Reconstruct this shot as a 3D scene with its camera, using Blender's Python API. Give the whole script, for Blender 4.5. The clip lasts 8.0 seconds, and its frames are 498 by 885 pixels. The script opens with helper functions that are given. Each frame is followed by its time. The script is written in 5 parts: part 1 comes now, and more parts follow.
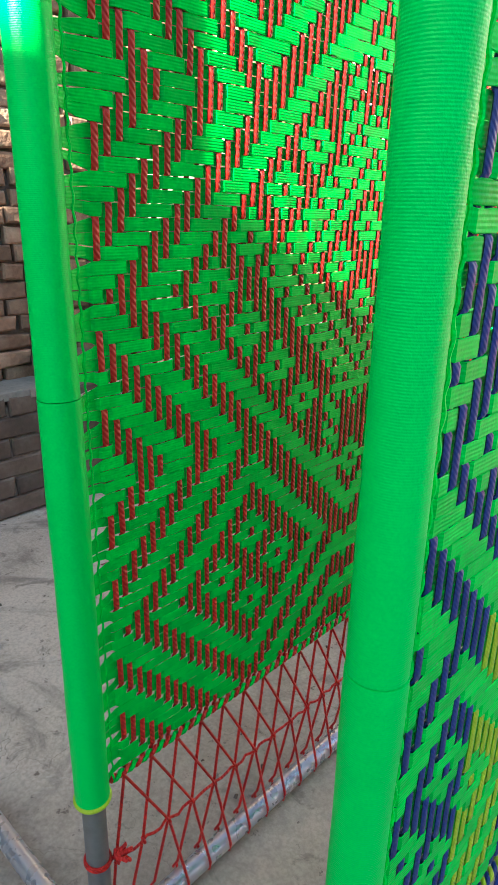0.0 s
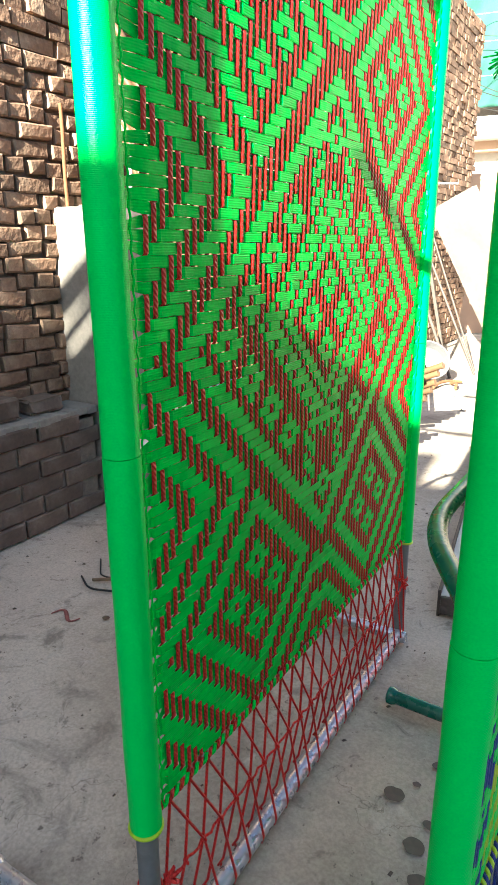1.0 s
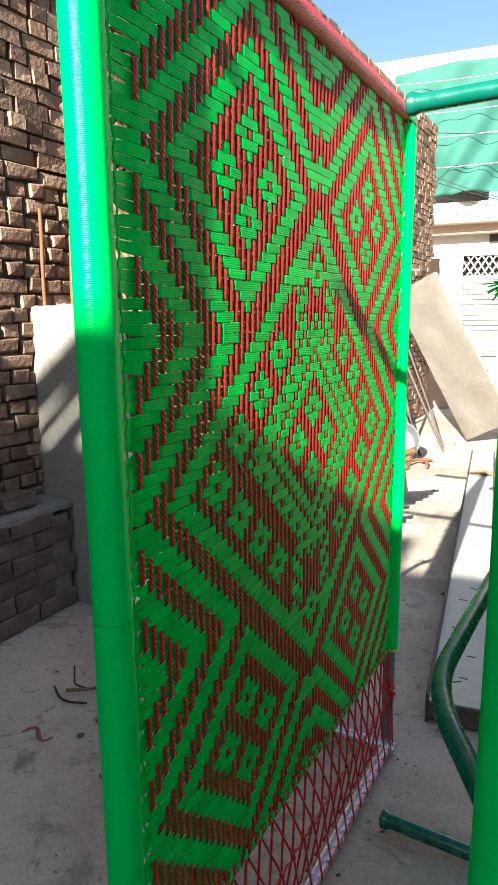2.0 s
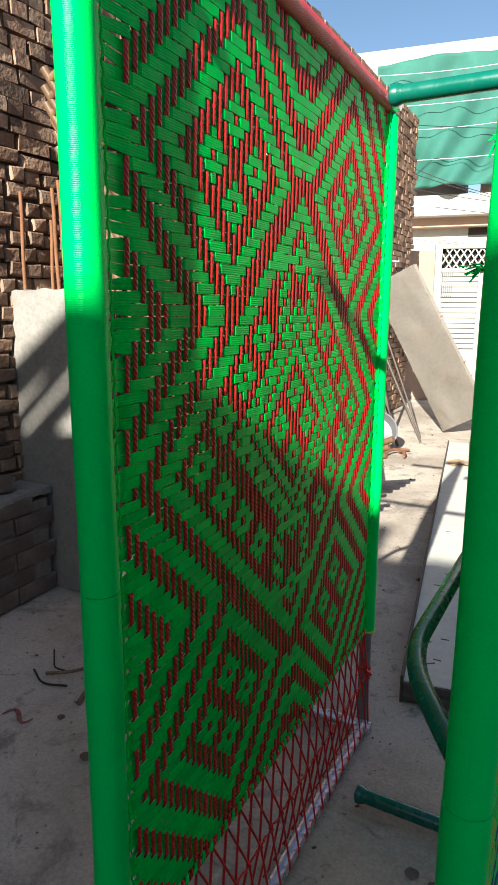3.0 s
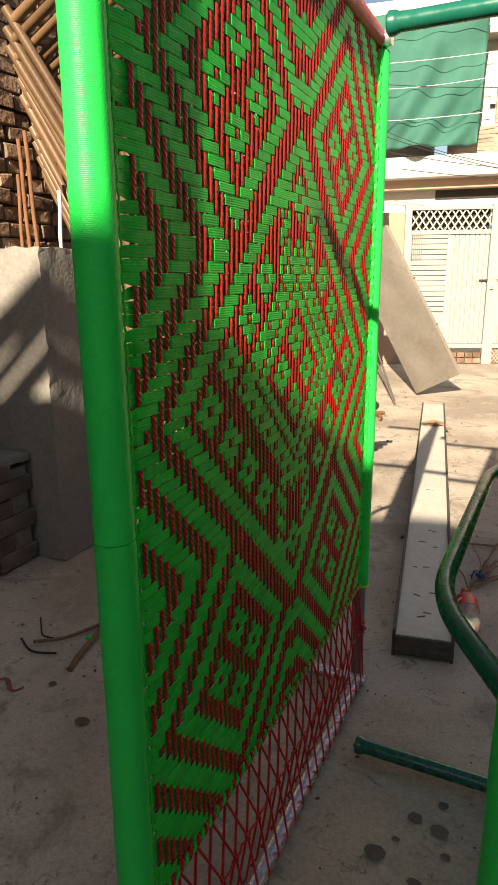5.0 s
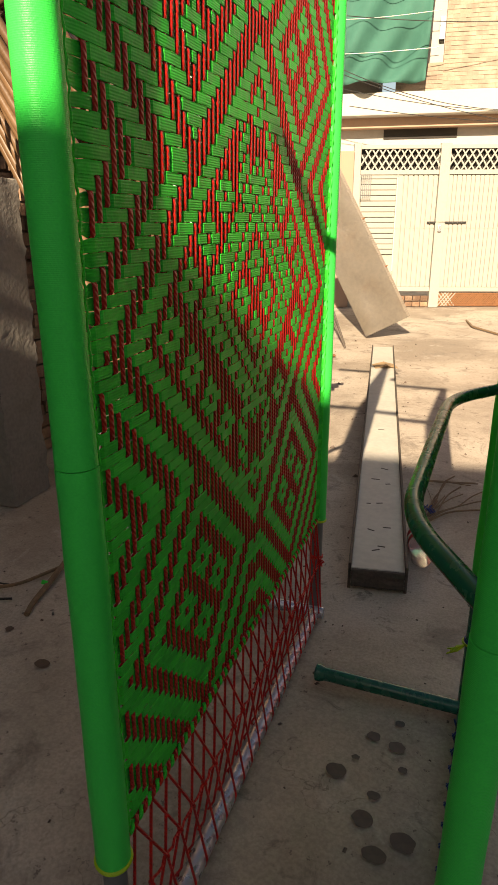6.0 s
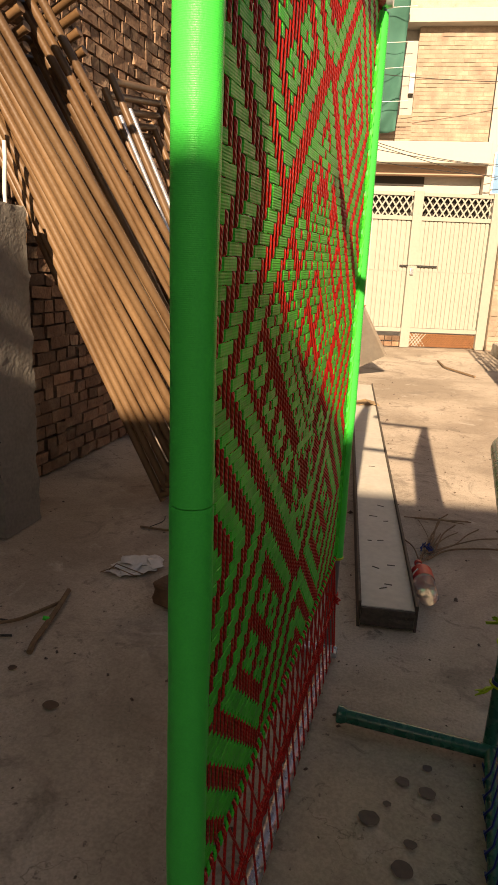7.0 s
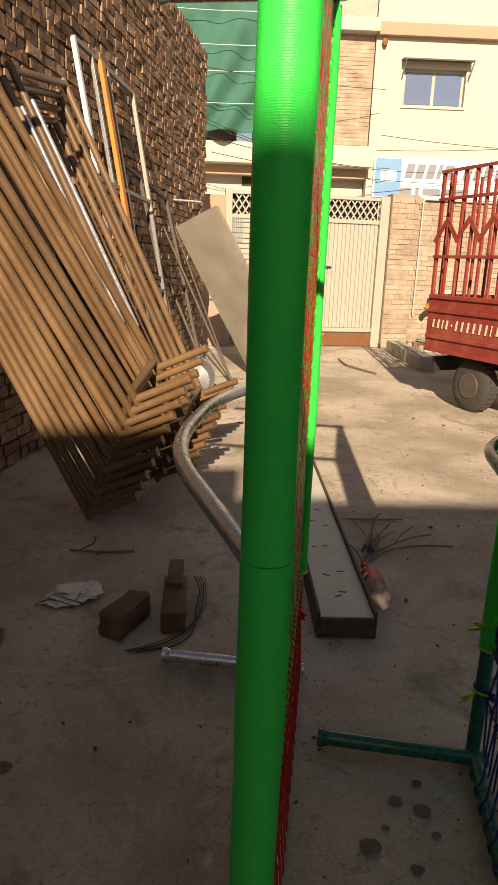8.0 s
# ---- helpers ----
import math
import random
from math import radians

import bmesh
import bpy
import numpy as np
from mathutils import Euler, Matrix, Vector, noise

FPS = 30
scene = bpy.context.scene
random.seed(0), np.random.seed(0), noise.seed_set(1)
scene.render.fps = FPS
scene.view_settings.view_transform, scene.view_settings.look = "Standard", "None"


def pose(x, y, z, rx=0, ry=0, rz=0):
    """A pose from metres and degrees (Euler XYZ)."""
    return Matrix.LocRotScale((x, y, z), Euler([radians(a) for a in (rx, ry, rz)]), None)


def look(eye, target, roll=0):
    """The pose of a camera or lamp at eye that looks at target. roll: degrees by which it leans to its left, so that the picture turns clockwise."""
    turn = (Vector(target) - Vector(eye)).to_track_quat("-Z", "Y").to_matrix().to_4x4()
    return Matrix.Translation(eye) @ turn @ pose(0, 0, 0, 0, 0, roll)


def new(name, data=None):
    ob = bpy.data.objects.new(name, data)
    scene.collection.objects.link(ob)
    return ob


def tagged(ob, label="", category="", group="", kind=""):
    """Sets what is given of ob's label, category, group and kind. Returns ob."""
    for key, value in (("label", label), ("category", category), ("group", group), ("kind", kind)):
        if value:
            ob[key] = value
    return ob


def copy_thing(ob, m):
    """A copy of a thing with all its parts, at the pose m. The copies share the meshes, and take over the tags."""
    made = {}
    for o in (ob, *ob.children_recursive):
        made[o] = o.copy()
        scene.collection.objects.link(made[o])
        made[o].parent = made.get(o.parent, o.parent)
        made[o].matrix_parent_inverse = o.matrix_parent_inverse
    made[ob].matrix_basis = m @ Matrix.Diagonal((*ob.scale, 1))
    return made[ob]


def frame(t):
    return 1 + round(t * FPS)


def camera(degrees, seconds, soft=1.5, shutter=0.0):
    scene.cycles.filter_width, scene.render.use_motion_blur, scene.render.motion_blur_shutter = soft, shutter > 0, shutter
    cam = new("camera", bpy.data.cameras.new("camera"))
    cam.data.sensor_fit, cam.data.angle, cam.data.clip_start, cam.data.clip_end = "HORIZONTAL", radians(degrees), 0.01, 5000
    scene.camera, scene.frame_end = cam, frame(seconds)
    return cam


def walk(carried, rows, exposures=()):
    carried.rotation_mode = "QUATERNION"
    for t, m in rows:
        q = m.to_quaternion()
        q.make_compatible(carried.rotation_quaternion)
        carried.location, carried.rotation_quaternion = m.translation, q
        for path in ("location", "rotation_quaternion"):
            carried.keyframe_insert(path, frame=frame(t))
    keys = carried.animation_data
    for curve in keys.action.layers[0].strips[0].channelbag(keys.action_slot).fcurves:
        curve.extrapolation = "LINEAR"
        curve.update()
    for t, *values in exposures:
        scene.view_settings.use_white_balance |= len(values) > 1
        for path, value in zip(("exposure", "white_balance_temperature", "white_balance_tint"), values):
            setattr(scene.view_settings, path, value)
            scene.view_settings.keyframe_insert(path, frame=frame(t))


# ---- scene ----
cam = camera(42.5, 8.0, soft=1.0)
PATH = [
    (0, (0.668, -0.303, 1.145), (-0.647, 1.05, 0.481), 1.0),
    (0.5, (0.632, -0.44, 1.168), (-0.508, 1.066, 0.509), -1.6),
    (1, (0.578, -0.511, 1.197), (-0.466, 1.094, 0.618), -0.4),
    (1.5, (0.538, -0.51, 1.294), (-0.469, 1.159, 0.844), -0.2),
    (1.7, (0.533, -0.489, 1.303), (-0.463, 1.204, 0.925), -0.5),
    (2.8, (0.537, -0.523, 1.302), (-0.427, 1.189, 0.926), 0.0),
    (3, (0.539, -0.522, 1.293), (-0.391, 1.202, 0.891), 0.3),
    (3.5, (0.53, -0.527, 1.27), (-0.395, 1.184, 0.804), 0.8),
    (4, (0.528, -0.53, 1.254), (-0.373, 1.188, 0.769), 0.1),
    (4.2, (0.512, -0.533, 1.257), (-0.364, 1.19, 0.742), 1.4),
    (5.3, (0.462, -0.515, 1.227), (-0.348, 1.247, 0.74), -1.4),
    (5.5, (0.457, -0.514, 1.213), (-0.287, 1.259, 0.664), -0.7),
    (6, (0.44, -0.511, 1.205), (-0.233, 1.257, 0.557), -0.1),
    (6.5, (0.41, -0.558, 1.208), (-0.163, 1.25, 0.575), 2.7),
    (7, (0.268, -0.555, 1.203), (-0.302, 1.282, 0.655), 2.3),
    (7.5, (0.107, -0.496, 1.211), (-0.269, 1.394, 0.677), 0.1),
    (8, (0.067, -0.485, 1.204), (-0.184, 1.426, 0.669), 2.0),
]
EXPOSURES = [(0.0, 3.25, 6500, 1), (1.0, 2.98, 6400, 3), (1.5, 2.5, 6200, 5), (3.0, 1.5, 6050, 6), (3.5, 1.35, 6100, 6), (4.0, 1.35, 6700, 8), (5.5, 1.28, 8000, 12), (6.0, 1.2, 8600, 14), (6.5, 1.0, 9300, 17), (7.2, 1.0, 9600, 20), (7.5, 0.92, 9300, 18), (8.0, 0.74, 8500, 14)]
walk(cam, [(t, look(eye, target, roll)) for t, eye, target, roll in PATH], EXPOSURES)

# ---- world, sun, exposure ----
SUN_FROM = Vector((0.204, -2.03, 1.0)).normalized()
world = bpy.data.worlds.new("sky")
scene.world = world
world.use_nodes = True
sky = world.node_tree.nodes.new("ShaderNodeTexSky")
sky.sky_type = "NISHITA"
sky.sun_disc = False
sky.sun_elevation = radians(26.1)
sky.sun_rotation = radians(180 - 5.7)
world.node_tree.links.new(sky.outputs[0], world.node_tree.nodes["Background"].inputs[0])
world.node_tree.nodes["Background"].inputs[1].default_value = 0.055
sun_data = bpy.data.lights.new("sun", "SUN")
sun_data.energy, sun_data.angle, sun_data.color = 5.1, radians(0.55), (1.0, 0.93, 0.82)
sun = new("sun", sun_data)
sun.matrix_world = look(SUN_FROM * 20, (0, 0, 0))


# ---- materials ----
def rgb(r, g, b):
    return (r, g, b, 1.0)


def material(name, base, rough=0.6, metal=0.0, vary=0.15, scale=8.0, bump=0.15, fine=60.0, second=None, cover=0.5,
             random_tint=0.0, wave=None, wave_bump=0.0, spec=0.5, distance=0.004, island=0.0):
    """A procedural surface: base colour broken up at two scales, fine relief, and an optional second colour in stains.
    wave: (axis, scale) of fine ribs for wound cord."""
    m = bpy.data.materials.new(name)
    m.use_nodes = True
    nt = m.node_tree
    b = nt.nodes["Principled BSDF"]
    b.inputs["Metallic"].default_value = metal
    b.inputs["Specular IOR Level"].default_value = spec
    tc = nt.nodes.new("ShaderNodeTexCoord")
    big = nt.nodes.new("ShaderNodeTexNoise")
    big.inputs["Scale"].default_value, big.inputs["Detail"].default_value, big.inputs["Roughness"].default_value = scale, 5.0, 0.6
    nt.links.new(tc.outputs["Object"], big.inputs["Vector"])
    small = nt.nodes.new("ShaderNodeTexNoise")
    small.inputs["Scale"].default_value, small.inputs["Detail"].default_value = fine, 4.0
    nt.links.new(tc.outputs["Object"], small.inputs["Vector"])
    hsv = nt.nodes.new("ShaderNodeHueSaturation")
    if second:
        mix = nt.nodes.new("ShaderNodeMix")
        mix.data_type = "RGBA"
        ramp = nt.nodes.new("ShaderNodeValToRGB")
        ramp.color_ramp.elements[0].position, ramp.color_ramp.elements[1].position = max(0.0, 1 - cover - 0.12), min(1.0, 1 - cover + 0.12)
        nt.links.new(big.outputs["Fac"], ramp.inputs[0])
        nt.links.new(ramp.outputs[0], mix.inputs["Factor"])
        mix.inputs["A"].default_value, mix.inputs["B"].default_value = rgb(*base), rgb(*second)
        nt.links.new(mix.outputs["Result"], hsv.inputs["Color"])
    else:
        hsv.inputs["Color"].default_value = rgb(*base)
    add = nt.nodes.new("ShaderNodeMath")
    add.operation = "ADD"
    nt.links.new(big.outputs["Fac"], add.inputs[0])
    nt.links.new(small.outputs["Fac"], add.inputs[1])
    span = nt.nodes.new("ShaderNodeMapRange")
    span.inputs["From Min"].default_value, span.inputs["From Max"].default_value = 0.65, 1.35
    span.inputs["To Min"].default_value, span.inputs["To Max"].default_value = 1 - vary, 1 + vary
    nt.links.new(add.outputs[0], span.inputs["Value"])
    value = span.outputs[0]
    if random_tint or island:
        if island:
            src = nt.nodes.new("ShaderNodeNewGeometry").outputs["Random Per Island"]
        else:
            src = nt.nodes.new("ShaderNodeObjectInfo").outputs["Random"]
        rs = nt.nodes.new("ShaderNodeMapRange")
        amount = random_tint or island
        rs.inputs["To Min"].default_value, rs.inputs["To Max"].default_value = 1 - amount, 1 + amount
        nt.links.new(src, rs.inputs["Value"])
        mul = nt.nodes.new("ShaderNodeMath")
        mul.operation = "MULTIPLY"
        nt.links.new(value, mul.inputs[0])
        nt.links.new(rs.outputs[0], mul.inputs[1])
        value = mul.outputs[0]
    nt.links.new(value, hsv.inputs["Value"])
    nt.links.new(hsv.outputs[0], b.inputs["Base Color"])
    rr = nt.nodes.new("ShaderNodeMapRange")
    rr.inputs["From Min"].default_value, rr.inputs["From Max"].default_value = 0.3, 0.7
    rr.inputs["To Min"].default_value, rr.inputs["To Max"].default_value = max(0.03, rough - 0.1), min(1.0, rough + 0.1)
    nt.links.new(small.outputs["Fac"], rr.inputs["Value"])
    nt.links.new(rr.outputs[0], b.inputs["Roughness"])
    height = small.outputs["Fac"]
    if wave:
        axis, wscale = wave
        w = nt.nodes.new("ShaderNodeTexWave")
        w.wave_type, w.bands_direction = "BANDS", axis
        w.inputs["Scale"].default_value, w.inputs["Distortion"].default_value = wscale, 0.6
        w.inputs["Detail"].default_value, w.inputs["Detail Scale"].default_value = 1.0, 0.4
        nt.links.new(tc.outputs["Object"], w.inputs["Vector"])
        bw = nt.nodes.new("ShaderNodeBump")
        bw.inputs["Strength"].default_value, bw.inputs["Distance"].default_value = wave_bump, 0.002
        nt.links.new(w.outputs["Fac"], bw.inputs["Height"])
    bp = nt.nodes.new("ShaderNodeBump")
    bp.inputs["Strength"].default_value, bp.inputs["Distance"].default_value = bump, distance
    nt.links.new(height, bp.inputs["Height"])
    if wave:
        nt.links.new(bw.outputs[0], bp.inputs["Normal"])
    nt.links.new(bp.outputs[0], b.inputs["Normal"])
    return m


GREEN_WRAP = material("green_wrapping_cord", (0.0, 0.70, 0.10), rough=0.42, spec=0.22, vary=0.08, scale=5, bump=0.35, fine=380, wave=("Z", 165), wave_bump=0.14, distance=0.0012)
GREEN_RIBBON = material("green_plastic_ribbon", (0.0, 0.66, 0.065), rough=0.42, spec=0.14, vary=0.18, scale=14, bump=0.12, fine=140, wave=("Z", 92), wave_bump=0.22, random_tint=0.12)
RED_CORD = material("red_nylon_cord", (0.62, 0.018, 0.014), rough=0.40, spec=0.4, vary=0.12, scale=12, bump=0.12, fine=160, wave=("DIAGONAL", 75), wave_bump=0.6, random_tint=0.1)
RED_WRAP = material("red_wrapping_cord", (0.62, 0.03, 0.04), rough=0.4, vary=0.08, scale=8, bump=0.06, wave=("Y", 95), wave_bump=0.5)
BLUE_CORD = material("blue_nylon_cord", (0.005, 0.028, 0.20), rough=0.42, vary=0.12, scale=12, bump=0.12, fine=160, wave=("DIAGONAL", 120), wave_bump=0.25, random_tint=0.1)
YELLOW_CORD = material("lime_nylon_cord", (0.42, 0.58, 0.02), rough=0.42, vary=0.12, scale=12, bump=0.12, fine=160, wave=("DIAGONAL", 120), wave_bump=0.25, random_tint=0.1)
SILVER_PAINT = material("silver_paint", (0.56, 0.56, 0.59), rough=0.3, metal=0.7, vary=0.05, scale=6, bump=0.012, fine=50)
GREY_STEEL = material("dull_grey_steel", (0.22, 0.22, 0.22), rough=0.5, metal=0.5, vary=0.2, scale=12, bump=0.12, second=(0.13, 0.12, 0.11), cover=0.35)
DARK_GREEN_PAINT = material("dark_green_enamel", (0.006, 0.120, 0.082), rough=0.26, vary=0.08, scale=6, bump=0.02, fine=40, second=(0.008, 0.140, 0.095), cover=0.4)
def floor_material():
    """Old trowelled concrete: broad damp and dusty patches, smears, grit and hairline cracks."""
    m = bpy.data.materials.new("worn_concrete_floor")
    m.use_nodes = True
    nt = m.node_tree
    b = nt.nodes["Principled BSDF"]
    tc = nt.nodes.new("ShaderNodeTexCoord")

    def noise_of(scale, detail, rough, warp=0.0):
        n = nt.nodes.new("ShaderNodeTexNoise")
        n.inputs["Scale"].default_value, n.inputs["Detail"].default_value, n.inputs["Roughness"].default_value, n.inputs["Distortion"].default_value = scale, detail, rough, warp
        nt.links.new(tc.outputs["Object"], n.inputs["Vector"])
        return n.outputs["Fac"]

    def ramp_of(src, lo, hi):
        r = nt.nodes.new("ShaderNodeMapRange")
        r.interpolation_type = "SMOOTHSTEP"
        r.inputs["From Min"].default_value, r.inputs["From Max"].default_value = lo, hi
        nt.links.new(src, r.inputs["Value"])
        return r.outputs[0]

    def blend(fac, a, c):
        x = nt.nodes.new("ShaderNodeMix")
        x.data_type = "RGBA"
        nt.links.new(fac, x.inputs["Factor"])
        for key, v in (("A", a), ("B", c)):
            if isinstance(v, tuple):
                x.inputs[key].default_value = rgb(*v)
            else:
                nt.links.new(v, x.inputs[key])
        return x.outputs["Result"]

    col = blend(ramp_of(noise_of(0.9, 6, 0.62, 0.4), 0.36, 0.64), (0.33, 0.27, 0.21), (0.56, 0.475, 0.385))
    col = blend(ramp_of(noise_of(2.6, 8, 0.7, 1.2), 0.52, 0.66), col, (0.275, 0.228, 0.183))
    col = blend(ramp_of(noise_of(8.0, 8, 0.72, 1.6), 0.56, 0.66), col, (0.285, 0.235, 0.188))
    col = blend(ramp_of(noise_of(5.5, 6, 0.65, 0.8), 0.57, 0.76), col, (0.56, 0.50, 0.425))
    col = blend(ramp_of(noise_of(30, 5, 0.75), 0.60, 0.68), col, (0.16, 0.125, 0.10))
    cells = nt.nodes.new("ShaderNodeTexVoronoi")
    cells.feature = "DISTANCE_TO_EDGE"
    cells.inputs["Scale"].default_value = 0.55
    warp = nt.nodes.new("ShaderNodeVectorMath")
    warp.operation = "ADD"
    wn = nt.nodes.new("ShaderNodeTexNoise")
    wn.inputs["Scale"].default_value, wn.inputs["Detail"].default_value = 3.0, 6.0
    nt.links.new(tc.outputs["Object"], wn.inputs["Vector"])
    nt.links.new(tc.outputs["Object"], warp.inputs[0])
    nt.links.new(wn.outputs["Color"], warp.inputs[1])
    nt.links.new(warp.outputs[0], cells.inputs["Vector"])
    crack = ramp_of(cells.outputs["Distance"], 0.0014, 0.0)
    col = blend(crack, col, (0.27, 0.22, 0.175))
    grain = ramp_of(noise_of(120, 3, 0.6), 0.3, 0.7)
    hsv = nt.nodes.new("ShaderNodeHueSaturation")
    gv = nt.nodes.new("ShaderNodeMapRange")
    gv.inputs["To Min"].default_value, gv.inputs["To Max"].default_value = 0.86, 1.12
    nt.links.new(grain, gv.inputs["Value"])
    nt.links.new(gv.outputs[0], hsv.inputs["Value"])
    nt.links.new(col, hsv.inputs["Color"])
    nt.links.new(hsv.outputs[0], b.inputs["Base Color"])
    rr = nt.nodes.new("ShaderNodeMapRange")
    rr.inputs["To Min"].default_value, rr.inputs["To Max"].default_value = 0.62, 0.92
    nt.links.new(noise_of(4, 5, 0.6), rr.inputs["Value"])
    nt.links.new(rr.outputs[0], b.inputs["Roughness"])
    bump = nt.nodes.new("ShaderNodeBump")
    bump.inputs["Strength"].default_value, bump.inputs["Distance"].default_value = 0.35, 0.006
    nt.links.new(noise_of(26, 8, 0.7), bump.inputs["Height"])
    nt.links.new(bump.outputs[0], b.inputs["Normal"])
    return m


FLOOR = floor_material()
BRICK = material("old_brick", (0.225, 0.130, 0.080), rough=0.9, vary=0.32, scale=7, bump=0.9, fine=48, second=(0.285, 0.20, 0.135), cover=0.40, distance=0.008, random_tint=0.42)
BRICK_JOINED = material("old_brick_far", (0.225, 0.130, 0.080), rough=0.9, vary=0.32, scale=7, bump=0.9, fine=48, second=(0.285, 0.20, 0.135), cover=0.40, distance=0.008, island=0.42)
LEDGE_BRICK = material("grimy_ledge_brick", (0.125, 0.09, 0.068), rough=0.92, vary=0.3, scale=8, bump=0.7, fine=50, second=(0.17, 0.14, 0.115), cover=0.35, distance=0.006, random_tint=0.25)
# mortar darkened to put the shade of deep joints into the colour
DARK_JOINT = material("shade_dark_joint", (0.13, 0.098, 0.075), rough=0.95, vary=0.3, scale=9, bump=0.8, fine=45, distance=0.012)
PILLAR_CEMENT = material("rough_pillar_cement", (0.25, 0.23, 0.20), rough=0.92, vary=0.24, scale=6, bump=0.6, fine=60, second=(0.18, 0.16, 0.135), cover=0.4)
DUSTY_MORTAR = material("dusty_mortar", (0.30, 0.235, 0.175), rough=0.95, vary=0.2, scale=6, bump=0.4, fine=45)
MORTAR = material("old_mortar", (0.21, 0.17, 0.135), rough=0.95, vary=0.3, scale=9, bump=0.8, fine=45, distance=0.012)
PLASTER = material("cement_plaster", (0.36, 0.335, 0.295), rough=0.9, vary=0.2, scale=5, bump=0.4, fine=50, second=(0.25, 0.225, 0.19), cover=0.42)
CREAM_PAINT = material("cream_gate_paint", (0.32, 0.31, 0.265), rough=0.5, vary=0.07, scale=2.5, bump=0.06, fine=30, second=(0.31, 0.295, 0.245), cover=0.3)
BROWN_PRIMER = material("brown_primer", (0.135, 0.074, 0.036), rough=0.42, vary=0.09, scale=3, bump=0.10, fine=90, second=(0.175, 0.102, 0.052), cover=0.45, random_tint=0.22)
SHEET_STEEL = material("grimy_sheet_steel", (0.19, 0.16, 0.125), rough=0.5, metal=0.15, vary=0.2, scale=3.2, bump=0.1, fine=26, second=(0.155, 0.115, 0.08), cover=0.35)
RUST = material("rusty_iron", (0.20, 0.085, 0.035), rough=0.85, vary=0.3, scale=16, bump=0.4, fine=80)
BLACK_PAINT = material("black_iron", (0.02, 0.02, 0.02), rough=0.45, vary=0.2, scale=10, bump=0.1)


# ---- mesh helpers ----
def thing(name, label, category, at=(0, 0, 0), rz=0.0, group="", m=None):
    ob = new(name)
    ob.empty_display_size = 0.1
    ob.matrix_basis = m if m is not None else pose(*at, 0, 0, rz)
    return tagged(ob, label, category, group)


def finish(name, bm, mat, smooth=None):
    me = bpy.data.meshes.new(name)
    bm.normal_update()
    bm.to_mesh(me)
    bm.free()
    for one in (mat if isinstance(mat, (list, tuple)) else [mat]):
        me.materials.append(one)
    if smooth is not None:
        me.shade_smooth()
        me.set_sharp_from_angle(angle=radians(smooth))
    return me


def part(name, bm, mat, parent, label="", smooth=None):
    ob = new(name, finish(name, bm, mat, smooth))
    ob.parent = parent
    if label:
        ob["label"] = label
    return ob


def structure(name, bm, mat, label, category, smooth=None):
    return tagged(new(name, finish(name, bm, mat, smooth)), label, category, "", "structure")


def box(bm, c, size, m=None, bevel=0.0):
    res = bmesh.ops.create_cube(bm, size=1.0)
    vs = res["verts"]
    for v in vs:
        v.co = Vector((v.co.x * size[0], v.co.y * size[1], v.co.z * size[2]))
    if bevel:
        es = list({e for v in vs for e in v.link_edges})
        out = bmesh.ops.bevel(bm, geom=es, offset=bevel, segments=2, affect="EDGES", profile=0.6)
        vs = list({v for f in out["faces"] for v in f.verts} | {v for v in vs if v.is_valid})
    for v in vs:
        v.co = Vector(c) + ((m @ v.co) if m is not None else v.co)
    return vs


def sweep(bm, pts, r, seg=16, caps=True, ry=None):
    """A tube of radius r along points; r may be a list, one for each point. ry: second radius for a flat section."""
    pts = [Vector(p) for p in pts]
    rings = []
    side = None
    for i, p in enumerate(pts):
        d = (pts[min(i + 1, len(pts) - 1)] - pts[max(i - 1, 0)]).normalized()
        if side is None:
            side = d.cross(Vector((0, 0, 1)) if abs(d.z) < 0.9 else Vector((1, 0, 0))).normalized()
        side = (side - d * side.dot(d)).normalized()
        up = d.cross(side)
        rad = r[i] if isinstance(r, (list, tuple)) else r
        rad2 = rad if ry is None else ry
        rings.append([bm.verts.new(p + side * (rad * math.cos(2 * math.pi * k / seg)) + up * (rad2 * math.sin(2 * math.pi * k / seg))) for k in range(seg)])
    for a, b in zip(rings, rings[1:]):
        for k in range(seg):
            bm.faces.new((a[k], a[(k + 1) % seg], b[(k + 1) % seg], b[k]))
    if caps:
        bm.faces.new(rings[0][::-1])
        bm.faces.new(rings[-1])
    return rings


def rounded(points, radius, steps=8):
    """A polyline with its inner corners rounded off."""
    pts = [Vector(p) for p in points]
    out = [pts[0]]
    for a, b, c in zip(pts, pts[1:], pts[2:]):
        r = min(radius, (a - b).length * 0.48, (c - b).length * 0.48)
        p, q = b + (a - b).normalized() * r, b + (c - b).normalized() * r
        for k in range(steps + 1):
            t = k / steps
            out.append(p * (1 - t) ** 2 + b * 2 * t * (1 - t) + q * t ** 2)
    out.append(pts[-1])
    return out


def ring(bm, centre, axis, big, small, seg=28, sub=10):
    axis = Vector(axis).normalized()
    u = axis.orthogonal().normalized()
    v = axis.cross(u)
    rows = []
    for i in range(seg):
        a = 2 * math.pi * i / seg
        d = u * math.cos(a) + v * math.sin(a)
        rows.append([bm.verts.new(Vector(centre) + d * (big + small * math.cos(2 * math.pi * k / sub)) + axis * (small * math.sin(2 * math.pi * k / sub))) for k in range(sub)])
    for i in range(seg):
        for k in range(sub):
            bm.faces.new((rows[i][k], rows[(i + 1) % seg][k], rows[(i + 1) % seg][(k + 1) % sub], rows[i][(k + 1) % sub]))


# ---- the large structure ----
GATE_TURN = 18.0
GATE_AT = Vector((-0.06, 9.8, 0.0))


